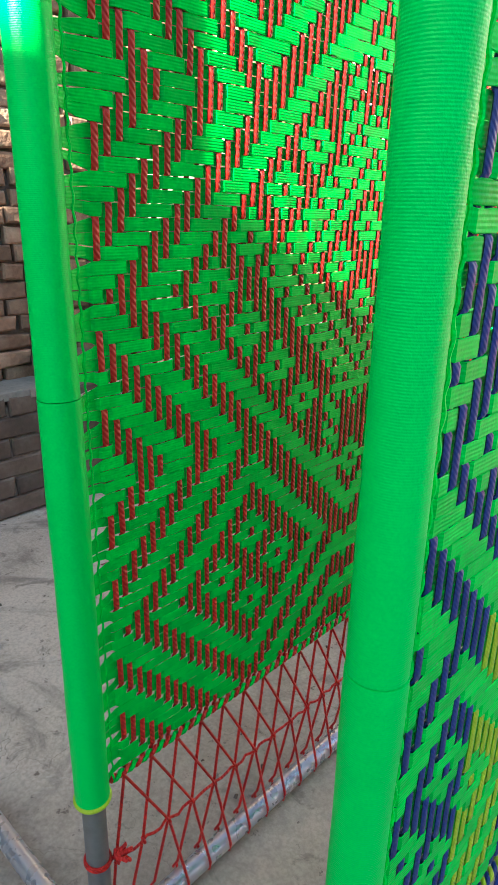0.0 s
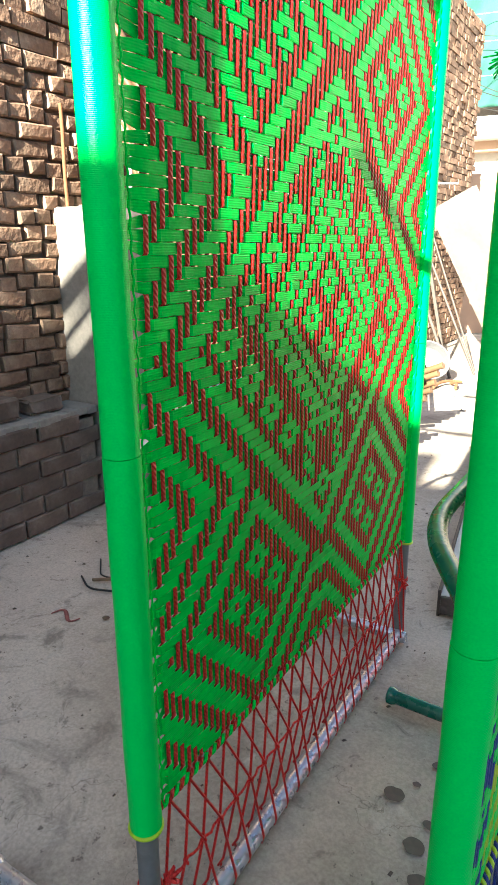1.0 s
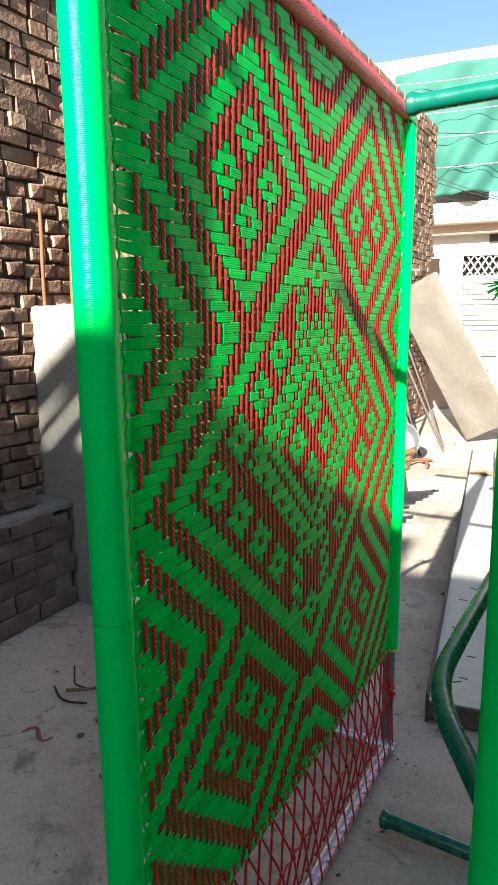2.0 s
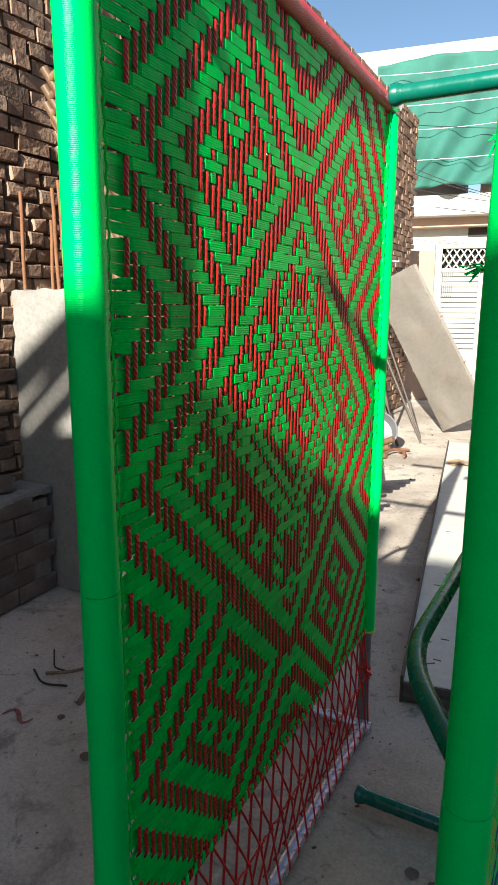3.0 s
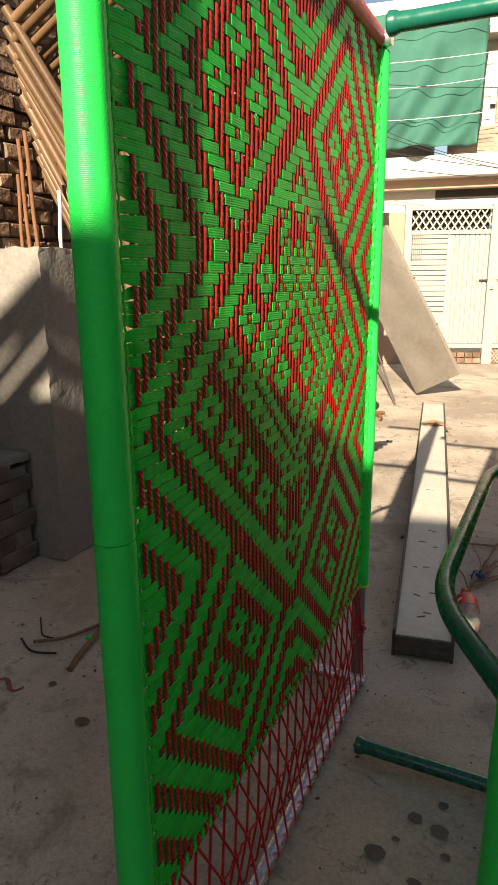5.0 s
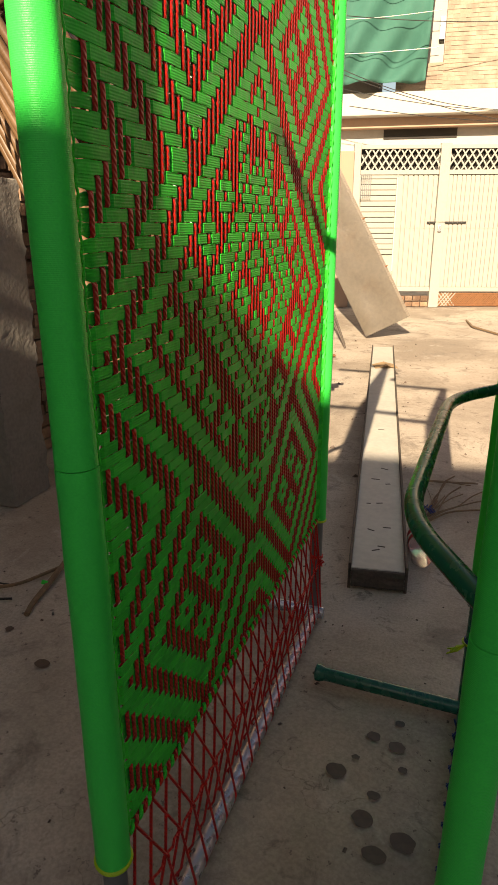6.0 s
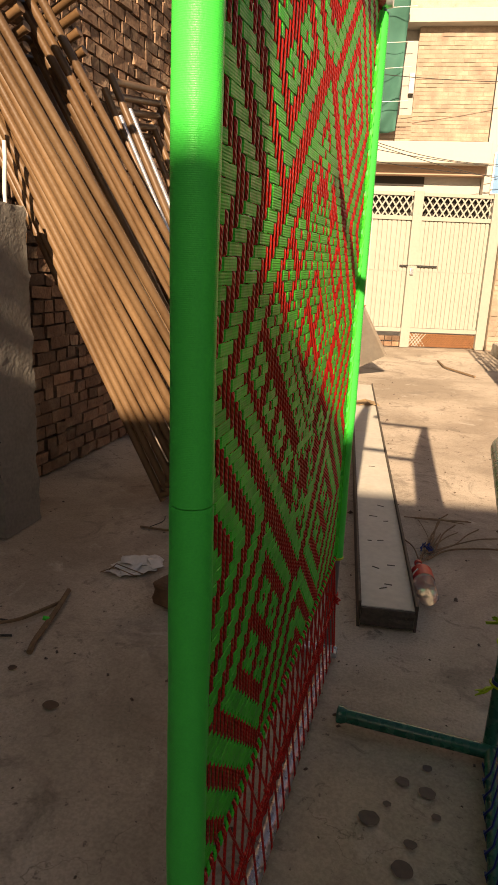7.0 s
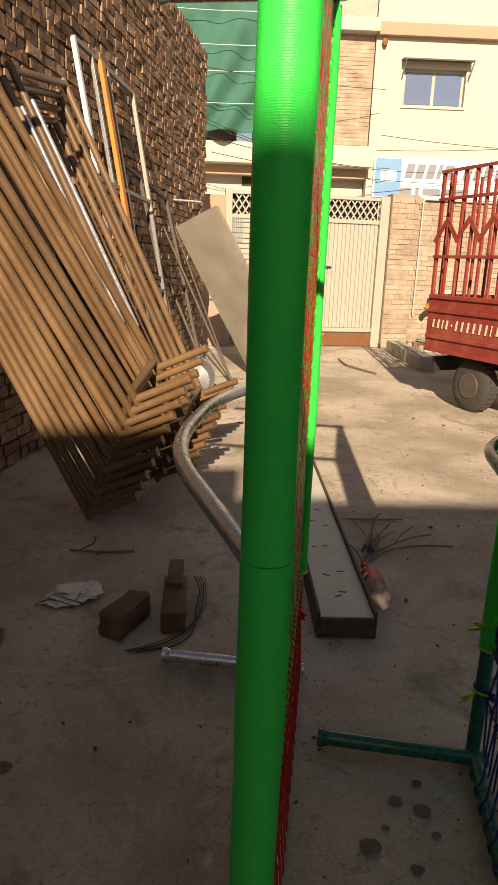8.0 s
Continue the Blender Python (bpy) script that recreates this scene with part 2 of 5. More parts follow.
def gate_frame(u, v=0.0, z=0.0):
    """A place u metres along the gate's line and v metres beyond it."""
    a = radians(GATE_TURN)
    return GATE_AT + Vector((math.cos(a) * u - math.sin(a) * v, math.sin(a) * u + math.cos(a) * v, z))


def ground():
    """One sheet to the horizon, finer and slightly uneven in the yard."""
    bm = bmesh.new()
    xs = [-400, -60, -15, -6] + [-4 + 0.2 * i for i in range(51)] + [9, 20, 60, 400]
    ys = [-400, -60, -15, -6] + [-3 + 0.2 * i for i in range(76)] + [15, 25, 60, 400]
    grid = []
    for y in ys:
        row = []
        for x in xs:
            z = -0.004 + 0.006 * noise.noise((x * 0.9, y * 0.9, 0.0)) + 0.003 * noise.noise((x * 3.1, y * 3.1, 4.0))
            row.append(bm.verts.new((x, y, min(z, 0.0))))
        grid.append(row)
    for a, b in zip(grid, grid[1:]):
        for k in range(len(xs) - 1):
            bm.faces.new((a[k], a[k + 1], b[k + 1], b[k]))
    return structure("ground", bm, FLOOR, "worn stained grey-brown concrete yard floor", "ground", smooth=60)


ground()


def plain_wall(name, c, size, rz, mat, label):
    bm = bmesh.new()
    box(bm, (0, 0, 0), size, bevel=0.01)
    ob = structure(name, bm, mat, label, "wall")
    ob.matrix_basis = pose(*c, 0, 0, rz)
    return ob


# unseen walls behind and beside the walk, added to close and shade the yard
EDGE = 10.0
# made pale so that the unseen walls bounce fill light into the shade
FILL_WALL = material("pale_fill_wall", (0.78, 0.76, 0.72), rough=0.9, vary=0.1, scale=2, bump=0.2, fine=30, second=(0.56, 0.53, 0.48), cover=0.3)
plain_wall("wall_south", (2.0, -5.6 + 0.18 * 2.0, 1.99), (7.6, 0.24, 3.98), EDGE, FILL_WALL, "unseen plain house wall that closes and shades the yard")
plain_wall("wall_south_middle", (0.0, -5.86, 2.19), (0.9, 0.24, 4.38), EDGE, FILL_WALL, "unseen plain house wall that closes and shades the yard")
plain_wall("wall_south_west", (-3.25, -6.45, 2.22), (5.7, 0.24, 4.44), EDGE, FILL_WALL, "unseen plain house wall that closes and shades the yard")
# unseen beam and posts, placed to break the sunlight into patches
plain_wall("parapet", (-3.68, -6.53, 4.90), (4.84, 0.20, 0.14), EDGE, FILL_WALL, "unseen beam added to shape the shade")
for k in range(15):
    plain_wall("shade_post", (-5.95 + 0.32 * k, -6.45 + 0.18 * (-2.7 + 0.32 * k), 4.635), (0.17, 0.18, 0.39), EDGE, FILL_WALL, "unseen post added to break up the sunlight")
# unseen slanting slats, placed to throw sun stripes on the pillar
for z, thick, long, tilt in ((4.79, 0.115, 0.62, 33), (4.625, 0.045, 0.66, 38), (4.47, 0.075, 0.70, 38)):
    slat = bmesh.new()
    box(slat, (0, 0, 0), (long, 0.10, thick), Matrix.Rotation(radians(-tilt), 3, "Y"))
    structure("shade_slat", slat, FILL_WALL, "unseen slanting slat added to cast light stripes", "wall").matrix_basis = pose(-0.93, -6.03, z, 0, 0, EDGE)
plain_wall("wall_east", (5.6, 2.5, 1.3), (0.24, 17.0, 2.6), 0, FILL_WALL, "unseen plain yard wall, pale to bounce light")


# ---- the woven beds ----
COL, ROW = 0.0168, 0.0159


def flower(c, r, centres):
    """1 for a flower's red heart, 0 for its green petals, None elsewhere."""
    for fc, fr in centres:
        dc, dr = abs(c - fc), abs(r - fr)
        if dc == 0 and dr == 0:
            return 1
        if dc + dr <= 2 and max(dc, dr) <= 2:
            return 0
    return None


SMALL = [(s * 16, v * 29) for s in (-1, 1) for v in (-1, 1)]
SMALL_FLOWERS = [(c + a, r + b) for c, r in SMALL for a, b in ((0, 4), (0, -4), (4, 0), (-4, 0))]
RING_FLOWERS = [(s * a, v * b) for s in (-1, 1) for v in (-1, 1) for a, b in ((9, 12), (13, 8), (17, 4), (21, 0), (0, 21))]
HEART_FLOWERS = [(0, 4), (0, -4), (4, 0), (-4, 0)]


def on_top(c, r):
    """Whether the coloured cord lies over the green ribbons at this column and row: nested diamonds with flowers."""
    d_small = min(abs(c - a) + abs(r - b) for a, b in SMALL)
    d_heart = abs(c) + abs(r)
    d_inner = abs(c) + abs(r - 1)
    ts, th = d_small - 15, d_heart - 31
    if ts < th:
        if d_small <= 9:
            f = flower(c, r, SMALL_FLOWERS)
            return True if f is None else bool(f)
        if d_small <= 12:
            return False
        return (ts + 2) % 6 < 3
    if d_inner <= 8:
        f = flower(c, r - 1, HEART_FLOWERS)
        return True if f is None else bool(f)
    if d_inner <= 15:
        return d_inner in (11, 14) and (c % 2 == 0 or d_inner == 11)
    if d_heart <= 25:
        if 2 < abs(c) < 6 and abs(r) > 11:
            return d_heart in (17, 20, 23)
        f = flower(c, r, RING_FLOWERS)
        return True if f is None else bool(f)
    if d_heart <= 28:
        return False
    return (th + 2) % 6 < 3


def skew(r):
    """The cords lean a little to one side in the upper half."""
    return 0.00075 * max(0, r)


def weave(bed, width, z0, z1, mid_y, mid_z, cord_of, x0, shift=0):
    """Green ribbons across and coloured cords along, each passing over and under the other."""
    rng = random.Random(5)
    c0, c1 = math.ceil((0.056 - mid_y) / COL), math.floor((width - 0.044 - mid_y) / COL)
    r0, r1 = math.ceil((z0 - mid_z) / ROW), math.floor((z1 - mid_z) / ROW)
    drop = {(c, r): rng.uniform(-0.0005, 0.0005) for c in range(c0, c1 + 1) for r in range(r0, r1 + 1)}
    for r in range(r0, r1 + 1):
        bm = bmesh.new()
        z = mid_z + r * ROW
        gather = (0.0058, 0.0004, -0.0056)[r % 3] + rng.uniform(-0.0014, 0.0014)
        pinch = 0.0048 + rng.uniform(-0.0006, 0.0008)
        stations = [(0.0, z + gather * 1.1, 0.0046, x0 + 0.006), (0.022, z + gather, pinch, x0 + 0.008), (0.034, z + gather * 0.7, pinch + 0.0008, x0 + 0.003), (0.048, z + gather * 0.3, 0.0068, x0 + 0.001)]
        for c in range(c0, c1 + 1):
            y = mid_y + c * COL + skew(r)
            over = on_top(c + shift, r)
            x = x0 + (-0.0014 if over else 0.0040) + drop[c, r] * 0.6
            tilt = rng.uniform(-0.0006, 0.0006)
            half = 0.0079 + rng.uniform(-0.0006, 0.0002)
            reach = 0.0048 if over else 0.0064
            stations += [(y - reach, z + tilt, half, x), (y + reach, z + tilt, half, x)]
        stations += [(width - 0.036, z + gather * 0.6, 0.0064, x0 + 0.002), (width - 0.022, z + gather, 0.0054, x0 + 0.008), (width, z + gather * 1.1, 0.0046, x0 + 0.006)]
        rows = []
        for y, zz, half, x in stations:
            rows.append([bm.verts.new((x - 0.0010, y, zz - half)), bm.verts.new((x, y, zz - half * 0.93)), bm.verts.new((x + 0.0001, y, zz)),
                         bm.verts.new((x, y, zz + half * 0.93)), bm.verts.new((x - 0.0010, y, zz + half))])
        for a, b in zip(rows, rows[1:]):
            for k in range(5):
                bm.faces.new((a[k], a[(k + 1) % 5], b[(k + 1) % 5], b[k]))
        part("ribbon", bm, GREEN_RIBBON, bed, smooth=24)
    for y in (0.030, width - 0.030):
        bm = bmesh.new()
        n = int((z1 - z0) / 0.004)
        sweep(bm, [(x0 + 0.0105 + 0.0009 * math.cos(k * 1.05), y + 0.0010 * math.sin(k * 1.05), z0 - 0.01 + (z1 - z0 + 0.02) * k / n) for k in range(n + 1)], 0.0016, 5)
        part("edge_stitch", bm, GREEN_RIBBON, bed, "twisted green stitching beside the rail", smooth=60)
    for c in range(c0, c1 + 1):
        bm = bmesh.new()
        y = mid_y + c * COL
        rows = []
        wob = rng.uniform(0, 6)
        for r in range(r0 - 1, r1 + 2):
            z = mid_z + r * ROW
            over = on_top(c + shift, r) if r0 <= r <= r1 else False
            x = x0 + (0.0025 if over else -0.0012)
            yy = y + skew(r) + 0.0006 * math.sin(r * 0.7 + wob)
            for dz in (-0.0052, 0.0052):
                rows.append([bm.verts.new((x + 0.0021 * math.sin(2 * math.pi * k / 8), yy + 0.0046 * math.cos(2 * math.pi * k / 8), z + dz)) for k in range(8)])
        for a, b in zip(rows, rows[1:]):
            for k in range(8):
                bm.faces.new((a[k], a[(k + 1) % 8], b[(k + 1) % 8], b[k]))
        bm.faces.new(rows[0][::-1])
        bm.faces.new(rows[-1])
        part("cord", bm, cord_of(c), bed, smooth=60)


def bed_frame(bed, width, height, paint, post_paint, wrap_top, hoop, hoop_z, leg, wrap_from, split_z, wound, bends=(0.33, 0.68, 0.16)):
    """Two long rails, two end rails, a leg at each corner and a bent support across the middle; the long rails wound with cord."""
    for y in (0.0, width):
        bm = bmesh.new()
        sweep(bm, [(0, y, 0.012), (0, y, height - 0.02)], 0.0175, 20)
        rail = part("side_rail", bm, post_paint, bed, "bare steel pipe at its foot", smooth=40)
        bm = bmesh.new()
        zs = [wrap_from + (split_z - wrap_from) * k / 30 for k in range(31)]
        sweep(bm, [(0.0006 * math.sin(9 * z), y, z) for z in zs], [wound + 0.0006 + 0.0004 * math.sin(17 * z) + 0.0003 * math.sin(41 * z) for z in zs], 28)
        part("wrapping", bm, GREEN_WRAP, rail, "tightly wound green plastic cord", smooth=40)
        bm = bmesh.new()
        top = height - 0.045
        zs = [split_z + 0.0012 + (top - split_z) * k / 30 for k in range(31)]
        sweep(bm, [(0.0006 * math.sin(9 * z), y, z) for z in zs], [wound + 0.0004 * math.sin(15 * z + 1) for z in zs], 28)
        part("wrapping", bm, GREEN_WRAP, rail, "tightly wound green plastic cord", smooth=40)
        bm = bmesh.new()
        ring(bm, (0, y, wrap_from - 0.002), (0.08, 0.05 if y else -0.05, 1), wound, 0.0038)
        part("knot_ring", bm, YELLOW_CORD, rail, "yellow-green cord tied round the pipe", smooth=60)
    bm = bmesh.new()
    sweep(bm, [(0.004, 0.0, 0.026), (0.004, width, 0.026)], 0.0185, 20)
    part("end_rail", bm, paint, bed, smooth=40)
    bm = bmesh.new()
    sweep(bm, [(0.0, 0.0, height - 0.021), (0.0, width, height - 0.021)], 0.0205, 24)
    part("end_rail", bm, wrap_top, bed, "end rail wound with cord", smooth=40)
    for y in (0.0, width):
        for z in (0.026, height - 0.021):
            yy = y + (-0.022 if y == 0.0 else -0.021)
            bm = bmesh.new()
            sweep(bm, [(0.028, yy, z), (-leg, yy, z)], 0.0185, 20)
            one = part("leg", bm, paint, bed, smooth=40)
            bm = bmesh.new()
            sweep(bm, [(-leg + 0.02, yy, z), (-leg + 0.012, yy, z), (-leg + 0.008, yy, z), (-leg - 0.004, yy, z), (-leg - 0.007, yy, z)], [0.0188, 0.0215, 0.0235, 0.0235, 0.020], 24)
            part("cap", bm, paint, one, smooth=40)
            bm = bmesh.new()
            sweep(bm, [(0.022, yy, z), (0.034, yy, z)], [0.0195, 0.0185], 12)
            part("cap", bm, paint, one, smooth=30)
    bm = bmesh.new()
    sweep(bm, rounded([(0, 0.0, hoop_z), (-hoop, width * bends[0], hoop_z), (-hoop, width * bends[1], hoop_z), (0, width, hoop_z)], bends[2], 12), 0.0122, 18)
    part("middle_support", bm, paint, bed, "bent pipe support across the middle", smooth=40)


def lacing(bed, width, z_low, z_high, mat, edge_mats, pitch):
    """The cord laced between the end rail and the edge of the weave, crossing itself half way."""
    n = int((width - 0.09) / pitch)
    zm = z_low + 0.42 * (z_high - z_low)
    for i in range(n + 1):
        y = 0.05 + pitch * i
        inside = lambda v: min(max(v, 0.02), width - 0.015)
        cross = inside(y + 0.5 * pitch)
        k1, b1 = inside(y + 1.5 * pitch), inside(y + 2.1 * pitch)
        k2, b2 = inside(y - 0.5 * pitch), inside(y - 0.9 * pitch)
        zk = zm + 0.035
        for pts in ([(0.006, y, z_high), (0.014, k1, zk), (0.024, b1, z_low + 0.004), (0.018, b1 + 0.003, z_low - 0.020), (-0.012, b1 + 0.006, z_low - 0.018), (-0.019, b1 + 0.008, z_low + 0.004)],
                    [(0.004, y + 0.004, z_high), (0.011, k2, zk), (-0.006, b2, z_low + 0.030), (-0.019, b2, z_low + 0.004)]):
            bm = bmesh.new()
            sweep(bm, pts, 0.0026, 6)
            part("lace", bm, mat, bed, smooth=60)
        bm = bmesh.new()
        ring(bm, (0.013, cross, zm + 0.035), (0.2, 1, 0.3), 0.0045, 0.0028, 10, 6)
        part("lace_knot", bm, mat, bed, smooth=60)
    bm = bmesh.new()
    sweep(bm, [(0.013 + 0.002 * math.sin(k * 2.1), 0.02 + (width - 0.04) * k / 90, zm + 0.035 + 0.003 * math.sin(k * 1.7)) for k in range(91)], 0.0026, 6)
    part("lace", bm, mat, bed, "cord running along the crossings", smooth=60)
    for y in (0.0, width):
        for dz in (0.0, 0.005):
            bm = bmesh.new()
            ring(bm, (0, y, 0.215 + dz), (0.1, 0.06, 1), 0.0190, 0.0026, 22, 6)
            part("tie", bm, mat, bed, "cord tied round the pipe", smooth=60)
        bm = bmesh.new()
        s = 1 if y == 0.0 else -1
        for k in range(7):
            a = k * 0.9
            sweep(bm, [(0.016, y + s * 0.020, 0.218), (0.020 + 0.012 * math.cos(a), y + s * (0.030 + 0.014 * math.sin(a * 1.3)), 0.215 + 0.014 * math.sin(a)), (0.016, y + s * 0.034, 0.214 - 0.01 * math.cos(a))], 0.0032, 6)
        part("tie_knot", bm, mat, bed, "bulky cord knot", smooth=60)
    for phase, em in enumerate(edge_mats):
        bm = bmesh.new()
        sweep(bm, [(0.006 + 0.0035 * math.cos(k * 0.9 + phase * math.pi), 0.025 + (width - 0.05) * k / 300, z_high + 0.004 + 0.0035 * math.sin(k * 0.9 + phase * math.pi)) for k in range(301)], 0.0034, 6)
        part("edge_cord", bm, em, bed, "twisted edging cord", smooth=60)


BED_1 = pose(0.016, 0.053, 0, 0, 0, 0.75)
bed_1 = thing("woven_bed", "woven bed on end, red diamonds on green ribbon, silver frame", "bed", m=BED_1, group="woven beds")
bed_frame(bed_1, 1.184, 1.835, SILVER_PAINT, GREY_STEEL, RED_WRAP, 0.19, 0.925, 0.40, 0.345, 0.945, 0.0242)
lacing(bed_1, 1.184, 0.030, 0.352, RED_CORD, (RED_CORD, GREEN_RIBBON), 0.052)
weave(bed_1, 1.184, 0.366, 1.80, 0.596, 1.055, lambda c: RED_CORD, 0.0)

BED_2 = pose(0.470, 0.03, 0, 0, 0.25, -0.6)
bed_2 = thing("woven_bed", "woven bed on end, blue and lime on green, dark green frame", "bed", m=BED_2, group="woven beds")
bed_frame(bed_2, 0.92, 1.765, DARK_GREEN_PAINT, DARK_GREEN_PAINT, GREEN_WRAP, 0.108, 0.868, 0.385, 0.33, 0.845, 0.0222, (0.20, 0.84, 0.085))
lacing(bed_2, 0.92, 0.030, 0.342, BLUE_CORD, (BLUE_CORD, YELLOW_CORD), 0.052)
weave(bed_2, 0.92, 0.356, 1.73, 0.46, 1.05, lambda c: YELLOW_CORD if 9 <= abs(c) <= 16 else BLUE_CORD, 0.0, shift=3)


def tufts(bed):
    """Loose ends: frayed ribbon on the near post, lime ties on the foot of the far post."""
    rng = random.Random(77)
    for z, reach, count in ((1.325, 0.020, 16), (1.42, 0.008, 6)):
        bm = bmesh.new()
        for k in range(count):
            a, b = rng.uniform(-0.5, 0.5), rng.uniform(-0.5, 0.3)
            s = reach * rng.uniform(0.5, 1.0)
            sweep(bm, [(-0.020, 0.006 * a, z), (-0.020 - 0.5 * s, 0.012 * a, z + 0.008 * b + 0.003), (-0.020 - s, 0.02 * a, z + 0.020 * b)], [0.0016, 0.0014, 0.0008], 5, ry=0.0006)
        part("ribbon_tuft", bm, GREEN_RIBBON, bed, "frayed end of green ribbon", smooth=50)
    for z, lift in ((0.395, 0.0), (0.21, -0.012)):
        bm = bmesh.new()
        ring(bm, (0, 0.92, z), (0.15, 0.1, 1), 0.0245, 0.0028, 24, 6)
        part("tie", bm, YELLOW_CORD, bed, "lime cord tied round the pipe", smooth=60)
        bm = bmesh.new()
        for k in range(9):
            a, b = rng.uniform(-1, 1), rng.uniform(-1, 1)
            sweep(bm, [(-0.018, 0.905, z), (-0.034, 0.898 + 0.006 * a, z + 0.006 * b + lift * 0.5), (-0.050 + 0.01 * b, 0.895 + 0.012 * a, z + 0.010 * b + lift)], [0.003, 0.0028, 0.0014], 6)
        part("tie_knot", bm, YELLOW_CORD, bed, "frayed lime cord knot", smooth=60)


tufts(bed_2)


# ---- more materials ----
WHITE_WALL = material("whitewashed_wall", (0.39, 0.37, 0.34), rough=0.8, vary=0.1, scale=0.8, bump=0.15, fine=12, second=(0.37, 0.345, 0.30), cover=0.35)
CREAM_WALL = material("cream_wall_paint", (0.42, 0.393, 0.345), rough=0.75, vary=0.06, scale=0.7, bump=0.1, fine=14, second=(0.42, 0.39, 0.32), cover=0.3)
TAN_BAND = material("tan_wall_paint", (0.36, 0.235, 0.165), rough=0.75, vary=0.08, scale=1.2, bump=0.1, fine=14)
FAR_BRICK = material("far_house_brick", (0.29, 0.215, 0.165), rough=0.9, vary=0.2, scale=3, bump=0.4, fine=25, second=(0.35, 0.27, 0.205), cover=0.5, island=0.13)
GREEN_CLOTH = material("green_shade_cloth", (0.026, 0.118, 0.088), rough=0.85, vary=0.12, scale=2.2, bump=0.2, fine=60, second=(0.034, 0.142, 0.104), cover=0.35)
# near-black colour put in for the shade inside gaps and openings
PAINTED_SHADE = material("painted_dark_shade", (0.03, 0.026, 0.022), rough=0.9, vary=0.2, scale=2, bump=0.1)
WINDOW_GLASS = material("window_glass", (0.10, 0.14, 0.24), rough=0.08, vary=0.15, scale=1.5, bump=0.02)
SIGN_WHITE = material("sign_board_white", (0.74, 0.74, 0.70), rough=0.5, vary=0.05, scale=1.5, bump=0.03)
SIGN_BLUE = material("sign_board_blue", (0.10, 0.24, 0.42), rough=0.5, vary=0.08, scale=1.5, bump=0.03)
SIGN_GREY = material("sign_lettering_grey", (0.16, 0.17, 0.20), rough=0.5, vary=0.08, scale=3, bump=0.03)
TRUCK_RED = material("truck_red_paint", (0.25, 0.04, 0.03), rough=0.5, vary=0.16, scale=4, bump=0.06, fine=40, second=(0.30, 0.085, 0.06), cover=0.4)
TRUCK_LETTER = material("truck_lettering_cream", (0.62, 0.50, 0.36), rough=0.6, vary=0.12, scale=9, bump=0.03)
RUBBER = material("tyre_rubber", (0.045, 0.04, 0.036), rough=0.85, vary=0.25, scale=12, bump=0.3, second=(0.16, 0.13, 0.10), cover=0.3)
BEAM_PAINT = material("pale_grey_beam_paint", (0.56, 0.53, 0.46), rough=0.6, vary=0.14, scale=4, bump=0.12, fine=40, second=(0.46, 0.42, 0.34), cover=0.3)
BEAM_RAW = material("dark_raw_steel", (0.10, 0.08, 0.065), rough=0.7, metal=0.3, vary=0.35, scale=22, bump=0.4, fine=90)
WOOD = material("rough_wood", (0.14, 0.08, 0.045), rough=0.85, vary=0.25, scale=7, bump=0.4, fine=60, second=(0.20, 0.12, 0.07), cover=0.35)
PAPER = material("white_paper_sack", (0.66, 0.65, 0.62), rough=0.8, vary=0.12, scale=14, bump=0.2, fine=60, second=(0.45, 0.44, 0.42), cover=0.25)
ORANGE_PAINT = material("orange_primer", (0.62, 0.20, 0.03), rough=0.6, vary=0.2, scale=7, bump=0.15, second=(0.36, 0.13, 0.04), cover=0.35)
STAIN = material("oily_floor_stain", (0.105, 0.07, 0.05), rough=0.45, vary=0.25, scale=22, bump=0.1)
RED_STAIN = material("red_paint_smear", (0.27, 0.085, 0.07), rough=0.7, vary=0.3, scale=22, bump=0.1)
TWIG = material("dry_twig", (0.20, 0.13, 0.075), rough=0.9, vary=0.25, scale=30, bump=0.3)
CABLE = material("black_cable", (0.03, 0.028, 0.026), rough=0.7, vary=0.2, scale=10, bump=0.05)
CARDBOARD = material("brown_cardboard", (0.42, 0.28, 0.15), rough=0.85, vary=0.12, scale=9, bump=0.1)
RED_LABEL = material("red_bottle_label", (0.60, 0.03, 0.025), rough=0.4, vary=0.08, scale=10, bump=0.03)
CLEAR = bpy.data.materials.new("clear_plastic")
CLEAR.use_nodes = True
clear_shader = CLEAR.node_tree.nodes["Principled BSDF"]
clear_shader.inputs["Base Color"].default_value = rgb(0.9, 0.88, 0.85)
clear_shader.inputs["Roughness"].default_value = 0.12
clear_shader.inputs["Transmission Weight"].default_value = 0.85
clear_shader.inputs["IOR"].default_value = 1.2


def turn_z(degrees):
    return Matrix.Rotation(radians(degrees), 3, "Z")


# ---- west side: brick wall, ledge, pillar ----
BRICK_H, BRICK_STEP = 0.059, 0.068
LONG, SHORT = 0.172, 0.082


def rough_brick(rng, length, height, depth, knock):
    """Corners of one worn brick, its face towards +x."""
    out = []
    for sx in (-0.5, 0.5):
        for sy in (-0.5, 0.5):
            for sz in (-0.5, 0.5):
                out.append(Vector((sx * depth + (rng.uniform(-knock, knock) if sx > 0 else 0), sy * length + rng.uniform(-knock, knock), sz * height + rng.uniform(-knock, knock))))
    return out


BRICK_FACES = ((0, 2, 3, 1), (4, 5, 7, 6), (0, 1, 5, 4), (2, 6, 7, 3), (0, 4, 6, 2), (1, 3, 7, 5))


